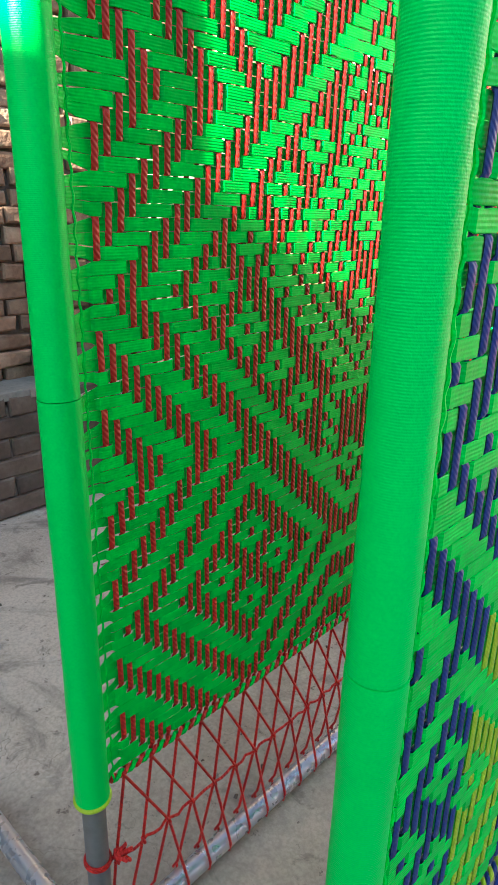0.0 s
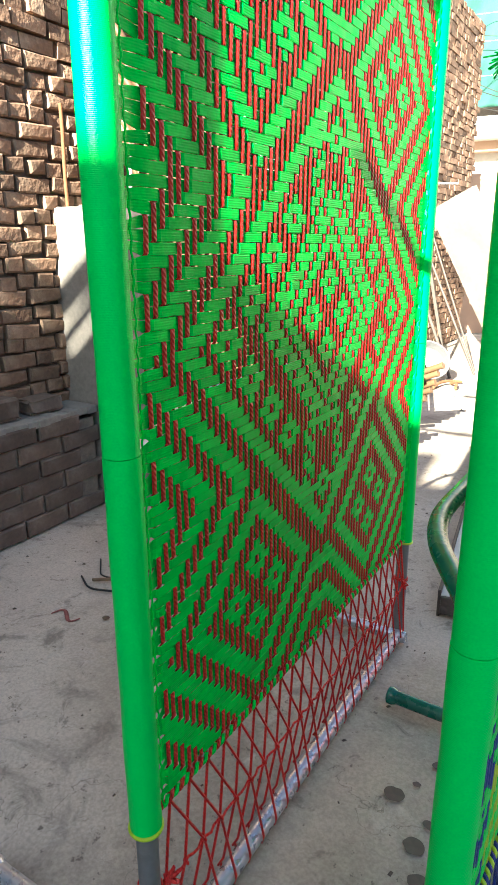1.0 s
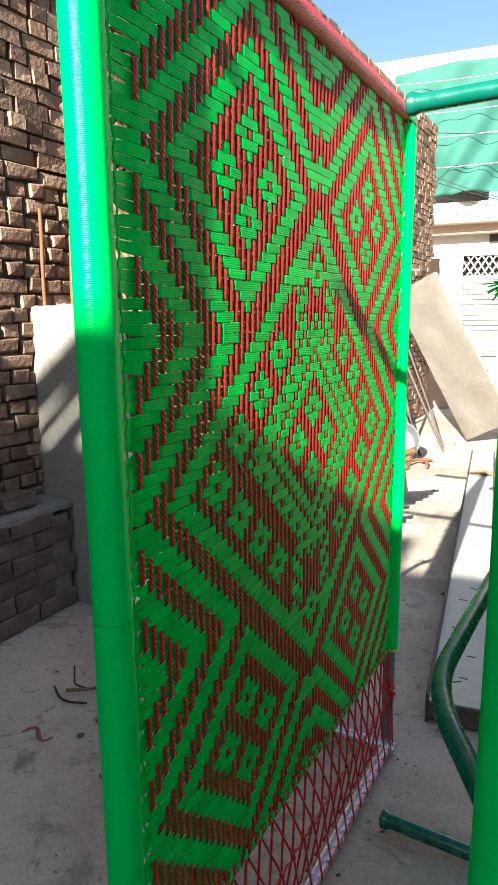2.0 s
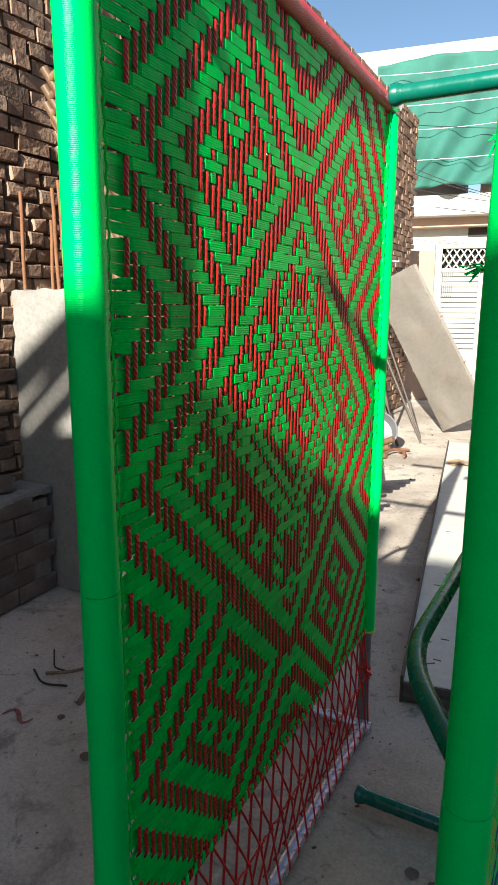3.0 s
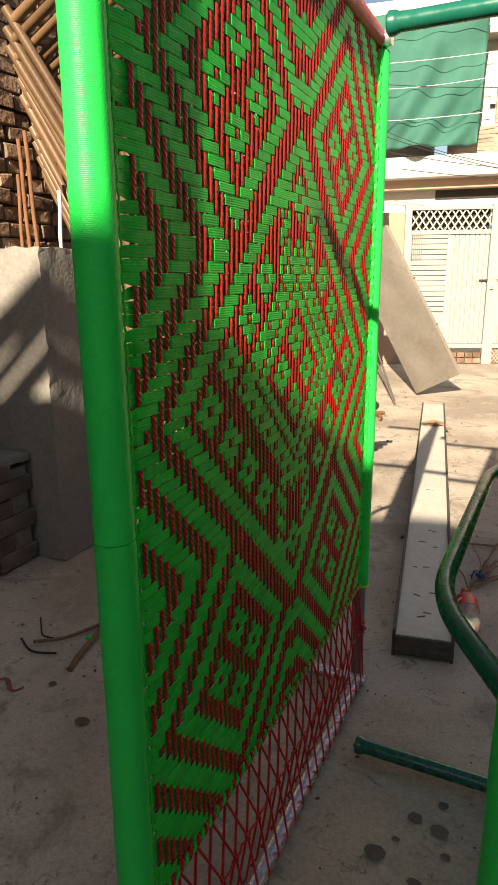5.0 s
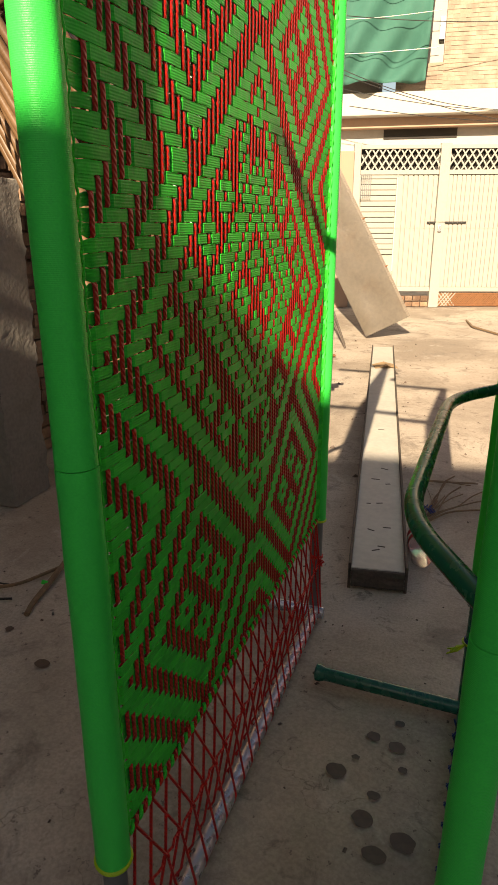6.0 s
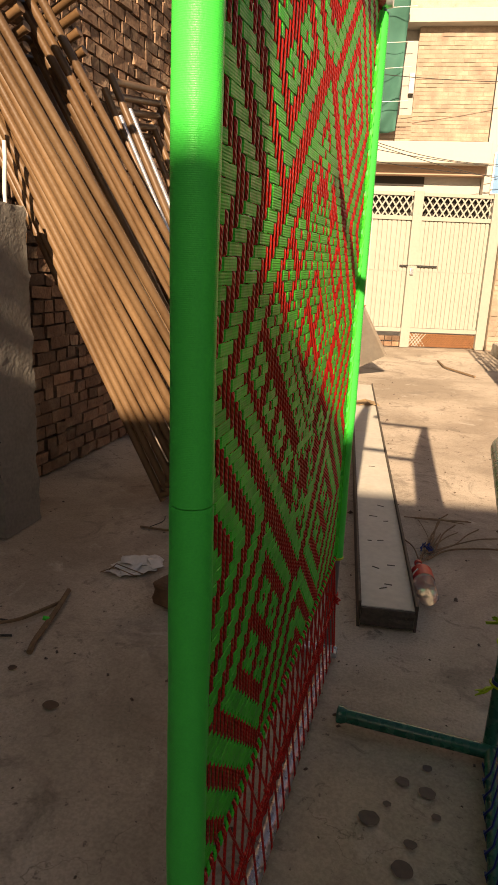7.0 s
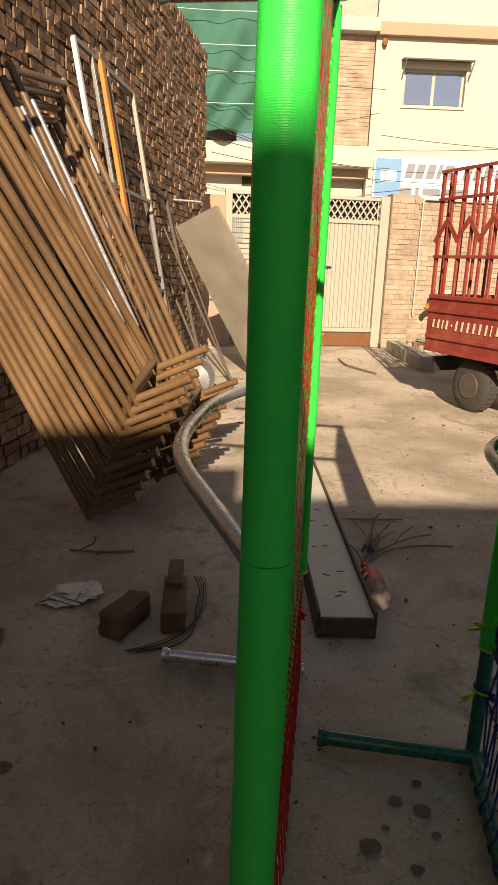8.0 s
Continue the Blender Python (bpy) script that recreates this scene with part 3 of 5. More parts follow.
def brick_mesh(rng, length, height, depth, knock, mat):
    bm = bmesh.new()
    vs = [bm.verts.new(v) for v in rough_brick(rng, length, height, depth, knock)]
    for f in BRICK_FACES:
        bm.faces.new([vs[i] for i in f])
    bmesh.ops.bevel(bm, geom=[e for e in bm.edges if all(v.co.x > 0 for v in e.verts)], offset=0.007, segments=1, affect="EDGES")
    return finish("brick", bm, mat, smooth=30)


def west_wall():
    rng = random.Random(11)
    core = plain_wall("wall_west", (-1.985, 0.9, 1.86), (0.30, 14.9, 3.72), 0, DARK_JOINT, "tall rough wall of old brown bricks laid on edge")
    longs = [brick_mesh(rng, LONG, BRICK_H, 0.09, 0.006, BRICK) for _ in range(7)]
    shorts = [brick_mesh(rng, SHORT, BRICK_H, 0.09, 0.006, BRICK) for _ in range(7)]
    verts, faces = [], []
    inverse = core.matrix_basis.inverted()
    for row in range(int(3.72 / BRICK_STEP) + 1):
        z = 0.045 + row * BRICK_STEP
        y = 0.25 + rng.uniform(-0.1, 0.0)
        while y < 8.36:
            is_long = rng.random() < 0.35
            length = LONG if is_long else SHORT
            if not (z < 0.45 and y < 1.5):
                at = pose(-1.848 + rng.gauss(0, 0.0045), y + length / 2, z + rng.uniform(-0.005, 0.005), rng.gauss(0, 1.6), rng.gauss(0, 1.2), rng.gauss(0, 0.8))
                if y < 2.0 and 0.5 < z < 2.0:
                    ob = new("brick", rng.choice(longs if is_long else shorts))
                    ob.parent = core
                    ob.matrix_basis = inverse @ at
                else:
                    n = len(verts)
                    verts += [(inverse @ at) @ v for v in rough_brick(rng, length, BRICK_H, 0.09, 0.0038)]
                    faces += [tuple(n + i for i in f) for f in BRICK_FACES[1:]]
            y += length + rng.uniform(0.009, 0.024)
    me = bpy.data.meshes.new("bricks")
    me.from_pydata([tuple(v) for v in verts], [], faces)
    me.materials.append(BRICK_JOINED)
    rest = new("bricks", me)
    rest.parent = core
    tagged(rest, "", "", "", "stuff")


def ledge():
    rng = random.Random(12)
    core = plain_wall("low_wall", (-1.727, -0.75, 0.225), (0.20, 4.58, 0.45), 0, MORTAR, "low brick ledge with a cement top along the wall")
    inverse = core.matrix_basis.inverted()
    meshes = [brick_mesh(rng, 0.225, 0.074, 0.10, 0.004, LEDGE_BRICK) for _ in range(6)]
    for row in range(6):
        y = 0.15 + (0.11 if row % 2 else 0.0)
        while y < 1.42:
            ob = new("brick", rng.choice(meshes))
            ob.parent = core
            ob.matrix_basis = inverse @ pose(-1.662 + rng.gauss(0, 0.003), y + 0.1125, 0.042 + row * 0.081, rng.gauss(0, 0.6), rng.gauss(0, 0.8), rng.gauss(0, 0.8))
            y += 0.237
    bm = bmesh.new()
    n = 26
    for a in range(n):
        y0 = 0.1 + 1.45 * a / n
        box(bm, (-1.725 + 0.006 * math.sin(a), y0 + 0.028, 0.487 + 0.008 * noise.noise((a * 0.7, 0, 0))), (0.23, 0.060, 0.035), bevel=0.006)
    cap = part("cement_top", bm, PILLAR_CEMENT, core, "crumbling cement topping")
    cap.matrix_parent_inverse = inverse
    for y, s in ((0.55, 1.0), (1.05, 1.15), (1.32, 0.8)):
        bm = bmesh.new()
        box(bm, (0, 0, 0.045 * s), (0.11, 0.21 * s, 0.08 * s), bevel=0.012)
        for v in bm.verts:
            v.co += Vector((rng.uniform(-0.008, 0.008), rng.uniform(-0.008, 0.008), rng.uniform(-0.004, 0.004)))
        ob = tagged(new("loose_brick", finish("loose_brick", bm, LEDGE_BRICK)), "grey dusty broken brick lying on the ledge", "brick", "loose bricks on the ledge")
        ob.matrix_basis = pose(-1.73, y, 0.505, 0, 0, rng.uniform(-12, 12))


def pillar():
    rng = random.Random(13)
    core = thing("pillar", "broken cement pillar stub with rusty bars standing out of its top", "pillar", (-1.655, 1.69, 0))
    bm = bmesh.new()
    nx, ny, nz = 12, 10, 44
    w, d, h = 0.37, 0.25, 1.38
    def spot(i, j, k):
        p = Vector(((i / nx - 0.5) * w, (j / ny - 0.5) * d, k / nz * h))
        edge = sum((abs(i / nx - 0.5) > 0.49, abs(j / ny - 0.5) > 0.49, k == nz))
        rough = 0.004 if edge < 2 else 0.013
        q = p * 34
        return p + rough * noise.noise_vector(q) + 0.6 * rough * noise.noise_vector(q * 2.7)
    cache = {}
    def vert(i, j, k):
        if (i, j, k) not in cache:
            cache[i, j, k] = bm.verts.new(spot(i, j, k))
        return cache[i, j, k]
    for k in range(nz):
        for i in range(nx):
            bm.faces.new((vert(i, 0, k), vert(i + 1, 0, k), vert(i + 1, 0, k + 1), vert(i, 0, k + 1)))
            bm.faces.new((vert(i + 1, ny, k), vert(i, ny, k), vert(i, ny, k + 1), vert(i + 1, ny, k + 1)))
        for j in range(ny):
            bm.faces.new((vert(nx, j, k), vert(nx, j + 1, k), vert(nx, j + 1, k + 1), vert(nx, j, k + 1)))
            bm.faces.new((vert(0, j + 1, k), vert(0, j, k), vert(0, j, k + 1), vert(0, j + 1, k + 1)))
    for i in range(nx):
        for j in range(ny):
            bm.faces.new((vert(i, j, nz), vert(i + 1, j, nz), vert(i + 1, j + 1, nz), vert(i, j + 1, nz)))
    part("shaft", bm, PILLAR_CEMENT, core, smooth=35)
    for x, y, top, lean, m in ((-0.11, -0.08, 1.80, 0.01, RUST), (0.10, -0.08, 1.80, -0.012, RUST), (0.135, -0.07, 1.83, -0.02, RUST), (0.12, 0.08, 1.62, 0.02, PAPER), (-0.10, 0.08, 1.70, 0.015, RUST)):
        bm = bmesh.new()
        sweep(bm, [(x + lean * k / 5 + 0.002 * math.sin(k * 2), y, 1.30 + (top - 1.30) * k / 5) for k in range(6)], 0.0085, 8)
        part("bar", bm, m, core, "rusty reinforcing bar", smooth=60)


pillar()


# ---- the gate and the wall beside it ----
def gate():
    a = GATE_TURN
    g = thing("gate", "cream steel double gate with lattice band and ribbed leaves", "gate", GATE_AT, a)
    posts = ((-1.66, 0.10), (-0.43, 0.14), (0.73, 0.14))
    for u, w in posts:
        bm = bmesh.new()
        box(bm, (u, 0.0, 1.13), (w, 0.12, 2.26), bevel=0.006)
        part("post", bm, CREAM_PAINT, g)
    for u0, u1 in ((-1.61, -0.50), (-0.36, 0.66)):
        for z, t in ((2.215, 0.05), (1.885, 0.06), (0.265, 0.06)):
            bm = bmesh.new()
            box(bm, ((u0 + u1) / 2, 0.0, z), (u1 - u0, 0.07, t), bevel=0.004)
            part("rail", bm, CREAM_PAINT, g)
        # solid dark sheet: the shade behind the lattice is put into its colour
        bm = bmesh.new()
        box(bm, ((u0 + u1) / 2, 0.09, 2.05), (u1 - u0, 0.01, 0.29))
        part("backing", bm, PAINTED_SHADE, g, "dark sheet standing in for shade behind the lattice")
        step, n = 0.105, int((u1 - u0) / 0.105)
        for k in range(n + 1):
            for s in (-1, 1):
                c = u0 + (k + 0.5) * (u1 - u0) / (n + 1)
                bm = bmesh.new()
                box(bm, (0, 0, 0), (0.020, 0.008, 0.36), Matrix.Rotation(radians(34 * s), 3, "Y"))
                for v in bm.verts:
                    v.co += Vector((c, -0.01 - 0.004 * s, 2.05))
                part("lattice_bar", bm, CREAM_PAINT, g)
    # ribbed leaves: pressed sheet with upright ribs
    for u0, u1, z0, z1 in ((-1.06, -0.50, 0.30, 1.127), (-1.06, -0.50, 1.137, 1.855), (-0.36, 0.66, 0.30, 1.127), (-0.36, 0.66, 1.137, 1.855)):
        bm = bmesh.new()
        n = max(3, round((u1 - u0) / 0.125))
        profile = []
        for k in range(n):
            b0 = u0 + (u1 - u0) * k / n
            st = (u1 - u0) / n
            profile += [(b0 + st * f, d) for f, d in ((0.01, -0.012), (0.44, -0.012), (0.47, 0.004), (0.53, 0.004), (0.56, -0.012), (0.88, -0.012), (0.91, 0.004), (0.97, 0.004))]
        low = [bm.verts.new((u, v, z0)) for u, v in profile]
        high = [bm.verts.new((u, v, z1)) for u, v in profile]
        back = [bm.verts.new((u, 0.02, z)) for u, z in ((u0, z0), (u1, z0), (u1, z1), (u0, z1))]
        for k in range(len(profile) - 1):
            bm.faces.new((low[k], low[k + 1], high[k + 1], high[k]))
        bm.faces.new(back)
        part("panel", bm, CREAM_PAINT, g, "ribbed pressed-steel panel")
    for u0, u1 in ((-1.07, -0.50), (-0.36, 0.66)):
        bm = bmesh.new()
        box(bm, ((u0 + u1) / 2, 0.004, 1.132), (u1 - u0, 0.02, 0.008), bevel=0.002)
        part("rail", bm, CREAM_PAINT, g)
    bm = bmesh.new()
    box(bm, (-0.34, -0.05, 1.215), (0.56, 0.02, 0.018), bevel=0.003)
    part("bolt", bm, BLACK_PAINT, g, "dark sliding bolt")
    bm = bmesh.new()
    box(bm, (-0.44, -0.08, 1.13), (0.05, 0.03, 0.09), bevel=0.008)
    part("padlock", bm, SILVER_PAINT, g, "small grey padlock")
    # slatted side leaf
    for k in range(15):
        bm = bmesh.new()
        box(bm, (-1.335, 0.0, 0.80 + k * 0.074), (0.50, 0.03, 0.066), bevel=0.008)
        part("slat", bm, CREAM_PAINT, g)
    bm = bmesh.new()
    box(bm, (-1.335, 0.03, 1.05), (0.52, 0.02, 1.6))
    part("backing", bm, CREAM_PAINT, g)
    for k in range(6):
        bm = bmesh.new()
        box(bm, (-1.60 + k * 0.028, -0.05, 1.70), (0.010, 0.010, 0.34))
        part("bar", bm, GREY_STEEL, g, "grey bar of a small grille")
    # plinth under the leaves
    for k in range(22):
        bm = bmesh.new()
        box(bm, (0, 0, 0), (0.105, 0.11, 0.07), bevel=0.006)
        for v in bm.verts:
            v.co += Vector((-1.6 + (k % 11) * 0.115, 0.02, 0.045 + 0.085 * (k // 11)))
        part("brick", bm, BRICK, g)
    bm = bmesh.new()
    box(bm, (0.15, 0.05, 0.11), (1.02, 0.06, 0.2))
    part("kickboard", bm, RUST, g, "rusty bottom board")
    for k in range(20):
        for s in (-1, 1):
            bm = bmesh.new()
            box(bm, (0, 0, 0), (0.012, 0.008, 0.25), Matrix.Rotation(radians(38 * s), 3, "Y"))
            for v in bm.verts:
                v.co += Vector((-0.33 + k * 0.051, 0.0 - 0.004 * s, 0.115))
            part("lattice_bar", bm, RUST if k > 3 else CREAM_PAINT, g)


gate()


def brick_panel(name, u0, u1, v, z0, z1, label, mat, step=0.075, length=0.235, seed=3, skip=None, m=None):
    """A stretch of coursed brickwork in the gate's frame: a mortar core and joined bricks proud of it."""
    rng = random.Random(seed)
    core_bm = bmesh.new()
    box(core_bm, ((u0 + u1) / 2, v + 0.115, (z0 + z1) / 2), (u1 - u0, 0.22, z1 - z0))
    core = structure(name, core_bm, DUSTY_MORTAR, label, "wall")
    core.matrix_basis = m if m is not None else pose(*GATE_AT, 0, 0, GATE_TURN)
    verts, faces = [], []
    rows = int((z1 - z0) / step)
    for r in range(rows):
        z = z0 + (r + 0.5) * step
        u = u0 - (length / 2 if r % 2 else 0)
        while u < u1:
            a, b = max(u, u0), min(u + length, u1)
            if b - a > 0.04 and not (skip and skip(a, b, z)):
                d = v - 0.004 + rng.gauss(0, 0.004)
                n = len(verts)
                j = lambda: rng.uniform(-0.004, 0.004)
                verts += [(x + j(), y, zz + j()) for x in (a + 0.006, b - 0.006) for y in (d, v + 0.05) for zz in (z - step / 2 + 0.006, z + step / 2 - 0.006)]
                faces += [(n, n + 1, n + 3, n + 2), (n + 4, n + 6, n + 7, n + 5), (n, n + 4, n + 5, n + 1), (n + 1, n + 5, n + 7, n + 3), (n, n + 2, n + 6, n + 4)]
            u += length
    me = bpy.data.meshes.new("bricks")
    me.from_pydata(verts, [], faces)
    me.materials.append(mat)
    rest = new("bricks", me)
    rest.parent = core
    tagged(rest, "", "", "", "stuff")
    return core


brick_panel("wall_north_east", 0.81, 5.9, -0.02, 0.0, 2.27, "weathered tan brick yard wall beside the gate", FAR_BRICK, seed=21)
brick_panel("gate_pier", 0.81, 1.24, -0.12, 0.0, 2.30, "weathered tan brick gate pier", FAR_BRICK, seed=24)
side = bmesh.new()
box(side, (-2.05, 0.0, 1.08), (0.68, 0.2, 2.16), bevel=0.01)
structure("wall_north_west", side, TAN_BAND, "tan plastered wall beside the gate", "wall").matrix_basis = pose(*GATE_AT, 0, 0, GATE_TURN)
pipe = bmesh.new()
sweep(pipe, rounded([(1.33, -0.06, 0.5), (1.33, -0.06, 2.25), (2.6, -0.06, 2.25)], 0.05), 0.014, 10)
drain = tagged(new("water_pipe", finish("water_pipe", pipe, WHITE_WALL, 40)), "thin white water pipe fixed to the brick wall", "pipe")
drain.matrix_basis = pose(*GATE_AT, 0, 0, GATE_TURN)


# ---- houses across the street ----
STREET = 7.0
HOUSE_TURN = 9.0


def house_pose():
    """The street houses' line, turned about the corner between the two houses."""
    a = radians(HOUSE_TURN)
    corner = gate_frame(2.85, STREET)
    u, v = 2.85, STREET
    return pose(corner.x - (math.cos(a) * u - math.sin(a) * v), corner.y - (math.sin(a) * u + math.cos(a) * v), 0, 0, 0, HOUSE_TURN)


def house_box(name, parent, u0, u1, v0, v1, z0, z1, mat, label="", bevel=0.0):
    bm = bmesh.new()
    box(bm, ((u0 + u1) / 2, (v0 + v1) / 2, (z0 + z1) / 2), (u1 - u0, v1 - v0, z1 - z0), bevel=bevel)
    return part(name, bm, mat, parent, label)


def brick_house():
    h = thing("brick_house", "unfinished brick house with a concrete balcony slab and green cloth", "house", m=house_pose())
    v = STREET
    house_box("wall", h, -7.0, 2.84, v + 0.3, v + 5, 0, 3.4, WHITE_WALL, "whitewashed ground floor")
    house_box("balcony_slab", h, -7.0, 2.88, v - 0.5, v + 5, 3.62, 4.10, CREAM_WALL, "stained concrete balcony slab", 0.02)
    house_box("beam", h, -7.0, 2.86, v - 0.1, v + 0.5, 3.40, 3.62, TAN_BAND)
    # solid dark block; its colour stands for the shade within the opening
    house_box("opening", h, -0.30, 1.46, v + 0.27, v + 0.4, 3.18, 3.55, PAINTED_SHADE, "ventilation opening drawn as a block in shade colour")
    house_box("wall", h, -7.0, -0.5, v + 1.2, v + 5, 4.10, 7.6, FAR_BRICK)
    house_box("roof", h, -7.0, 2.9, v - 0.3, v + 5, 6.66, 6.95, CREAM_WALL, "concrete roof slab", 0.02)
    house_box("wall", h, -7.0, 0.4, v + 0.4, v + 5, 6.95, 7.8, WHITE_WALL)
    house_box("wall", h, 0.4, 2.84, v, v + 5, 6.95, 8.4, PLASTER)
    house_box("window", h, 0.62, 0.98, v + 0.2, v + 0.3, 4.75, 6.66, WHITE_WALL, "white window strip")
    house_box("air_vent", h, 0.84, 0.96, v + 0.05, v + 0.25, 5.25, 5.7, GREY_STEEL, "small grey vent")
    return h


brick_house()
brick_panel("brick_house_front", 0.98, 2.84, STREET, 4.10, 6.66, "bare brick front of the house across the street", FAR_BRICK, step=0.09, length=0.27, seed=22, m=house_pose())
brick_panel("brick_house_parapet", -0.08, 0.98, STREET - 0.2, 4.10, 4.72, "low brick balcony parapet", FAR_BRICK, step=0.09, length=0.27, seed=23, m=house_pose())


def cloth():
    bm = bmesh.new()
    nu, nz = 44, 40
    g = []
    for k in range(nz + 1):
        row = []
        for i in range(nu + 1):
            s, t = i / nu, k / nz
            u = -2.6 + 3.27 * s - 0.10 * t * s
            z = 7.05 - 2.8 * t + 0.10 * math.sin(s * 3.1) * (1 - t)
            swag = 0.26 * math.sin(11 * (s + 0.6 * t) + 2.4 * math.sin(4 * t)) + 0.16 * math.sin(26 * s + 9 * t * t) + 0.06 * math.sin(13 * t + 5 * s) + 0.05 * noise.noise((s * 5, t * 5, 1))
            row.append(bm.verts.new((u, STREET - 0.75 + 0.55 * swag * (0.3 + t), z)))
        g.append(row)
    for a, b in zip(g, g[1:]):
        for i in range(nu):
            bm.faces.new((a[i], a[i + 1], b[i + 1], b[i]))
    me = finish("green_cloth", bm, GREEN_CLOTH, 80)
    ob = tagged(new("green_cloth", me), "faded green shade cloth hanging in folds from the roof", "cloth")
    ob.matrix_basis = house_pose()
    mod = ob.modifiers.new("thickness", "SOLIDIFY")
    mod.thickness = 0.008
    for z, sag in ((6.75, 0.05), (6.05, 0.03), (5.55, 0.07), (4.85, 0.04)):
        bm = bmesh.new()
        sweep(bm, [(-2.6 + 3.4 * k / 16, STREET - 1.02, z - sag * math.sin(math.pi * k / 16)) for k in range(17)], 0.007, 6)
        part("seam_cord", bm, PAPER, ob, "pale cord across the cloth", smooth=60)


cloth()


def cream_house():
    h = thing("cream_house", "cream painted house with tan band, window and shop sign", "house", m=house_pose())
    v = STREET
    house_box("wall", h, 2.86, 3.60, v - 0.05, v + 5, 0, 9.0, CREAM_WALL)
    house_box("wall", h, 5.14, 12.0, v - 0.05, v + 5, 0, 9.0, CREAM_WALL)
    house_box("wall", h, 3.60, 5.14, v - 0.05, v + 5, 0, 5.14, CREAM_WALL)
    house_box("wall", h, 3.60, 5.14, v - 0.05, v + 5, 5.98, 9.0, CREAM_WALL)
    house_box("band", h, 2.86, 12.0, v - 0.22, v - 0.055, 6.62, 6.90, TAN_BAND, "tan moulded band", 0.02)
    win = house_box("window", h, 3.60, 5.14, v + 0.10, v + 0.16, 5.14, 5.98, CREAM_PAINT, "sliding window with cream frame")
    for a, b in ((3.68, 4.34), (4.42, 5.07)):
        house_box("pane", win, a, b, v + 0.085, v + 0.098, 5.20, 5.92, WINDOW_GLASS, "bluish glass")
    house_box("sill", win, 3.56, 5.18, v - 0.085, v + 0.10, 5.08, 5.14, CREAM_WALL)
    awn = bmesh.new()
    box(awn, (0, 0, 0), (1.72, 0.30, 0.03), Matrix.Rotation(radians(8), 3, "X"))
    for vv in awn.verts:
        vv.co += Vector((4.37, v - 0.21, 6.12))
    part("awning", awn, BEAM_RAW, h, "small grey metal awning")
    for u in (3.55, 5.19):
        bm = bmesh.new()
        sweep(bm, [(u, v - 0.06, 5.72), (u, v - 0.42, 6.06)], 0.015, 8)
        part("bracket", bm, GREY_STEEL, h)
    lamp = bmesh.new()
    sweep(lamp, [(3.05, v - 0.1, 6.55), (3.05, v - 0.14, 6.47), (3.05, v - 0.16, 6.40)], [0.05, 0.07, 0.03], 12)
    part("wall_lamp", lamp, RUST, h, "small dark wall lamp")
    sign = house_box("shop_sign", h, 3.02, 8.6, v - 0.16, v - 0.06, 2.98, 3.92, SIGN_WHITE, "white shop sign with worn grey lettering", 0.01)
    house_box("emblem", sign, 3.06, 3.72, v - 0.168, v - 0.161, 3.0, 3.9, SIGN_BLUE, "blue panel with a pale square")
    house_box("emblem", sign, 3.20, 3.60, v - 0.176, v - 0.169, 3.36, 3.62, SIGN_WHITE)
    x = 3.84
    for w in (0.20, 0.20, 0.20, 0.10, 0.22, 0.0, 0.20, 0.18, 0.22, 0.20, 0.20):
        if w:
            bm = bmesh.new()
            box(bm, (0, 0, 0), (w, 0.006, 0.34), Matrix(((1, 0, 0.22), (0, 1, 0), (0, 0, 1))))
            for vv in bm.verts:
                vv.co += Vector((x + w / 2, v - 0.166, 3.62))
            part("lettering_bar", bm, SIGN_GREY, sign)
        x += (w or 0.14) + 0.07
    x = 3.72
    for w in (0.30, 0.09, 0.45, 0.62):
        house_box("lettering_bar", sign, x, x + w, v - 0.168, v - 0.162, 3.06, 3.22, SIGN_GREY)
        x += w + 0.1


cream_house()


def cable(points, sag, r=0.008):
    bm = bmesh.new()
    a, b = (gate_frame(u, vv, z) for u, vv, z in points)
    sweep(bm, [a.lerp(b, k / 24) - Vector((0, 0, sag * (1 - (2 * k / 24 - 1) ** 2))) for k in range(25)], r, 6)
    tagged(new("power_cable", finish("power_cable", bm, CABLE, 60)), "thin dark power cable slung along the street houses", "cable", "street cables")


for pts, sag in ((((-2.2, 5.5, 4.6), (3.2, 6.3, 3.6), ), 0.35), (((-2.2, 5.6, 4.1), (7.5, 6.3, 3.9)), 0.5), (((-1.3, 5.6, 3.6), (8.0, 6.4, 3.55)), 0.3),
                 (((-2.2, 5.5, 4.45), (2.95, 6.4, 3.3)), 0.15), (((2.95, 6.4, 4.35), (8.5, 6.4, 4.3)), 0.08), (((-2.5, 5.6, 5.4), (2.9, 6.2, 5.3)), 0.1)):
    cable(pts, sag)


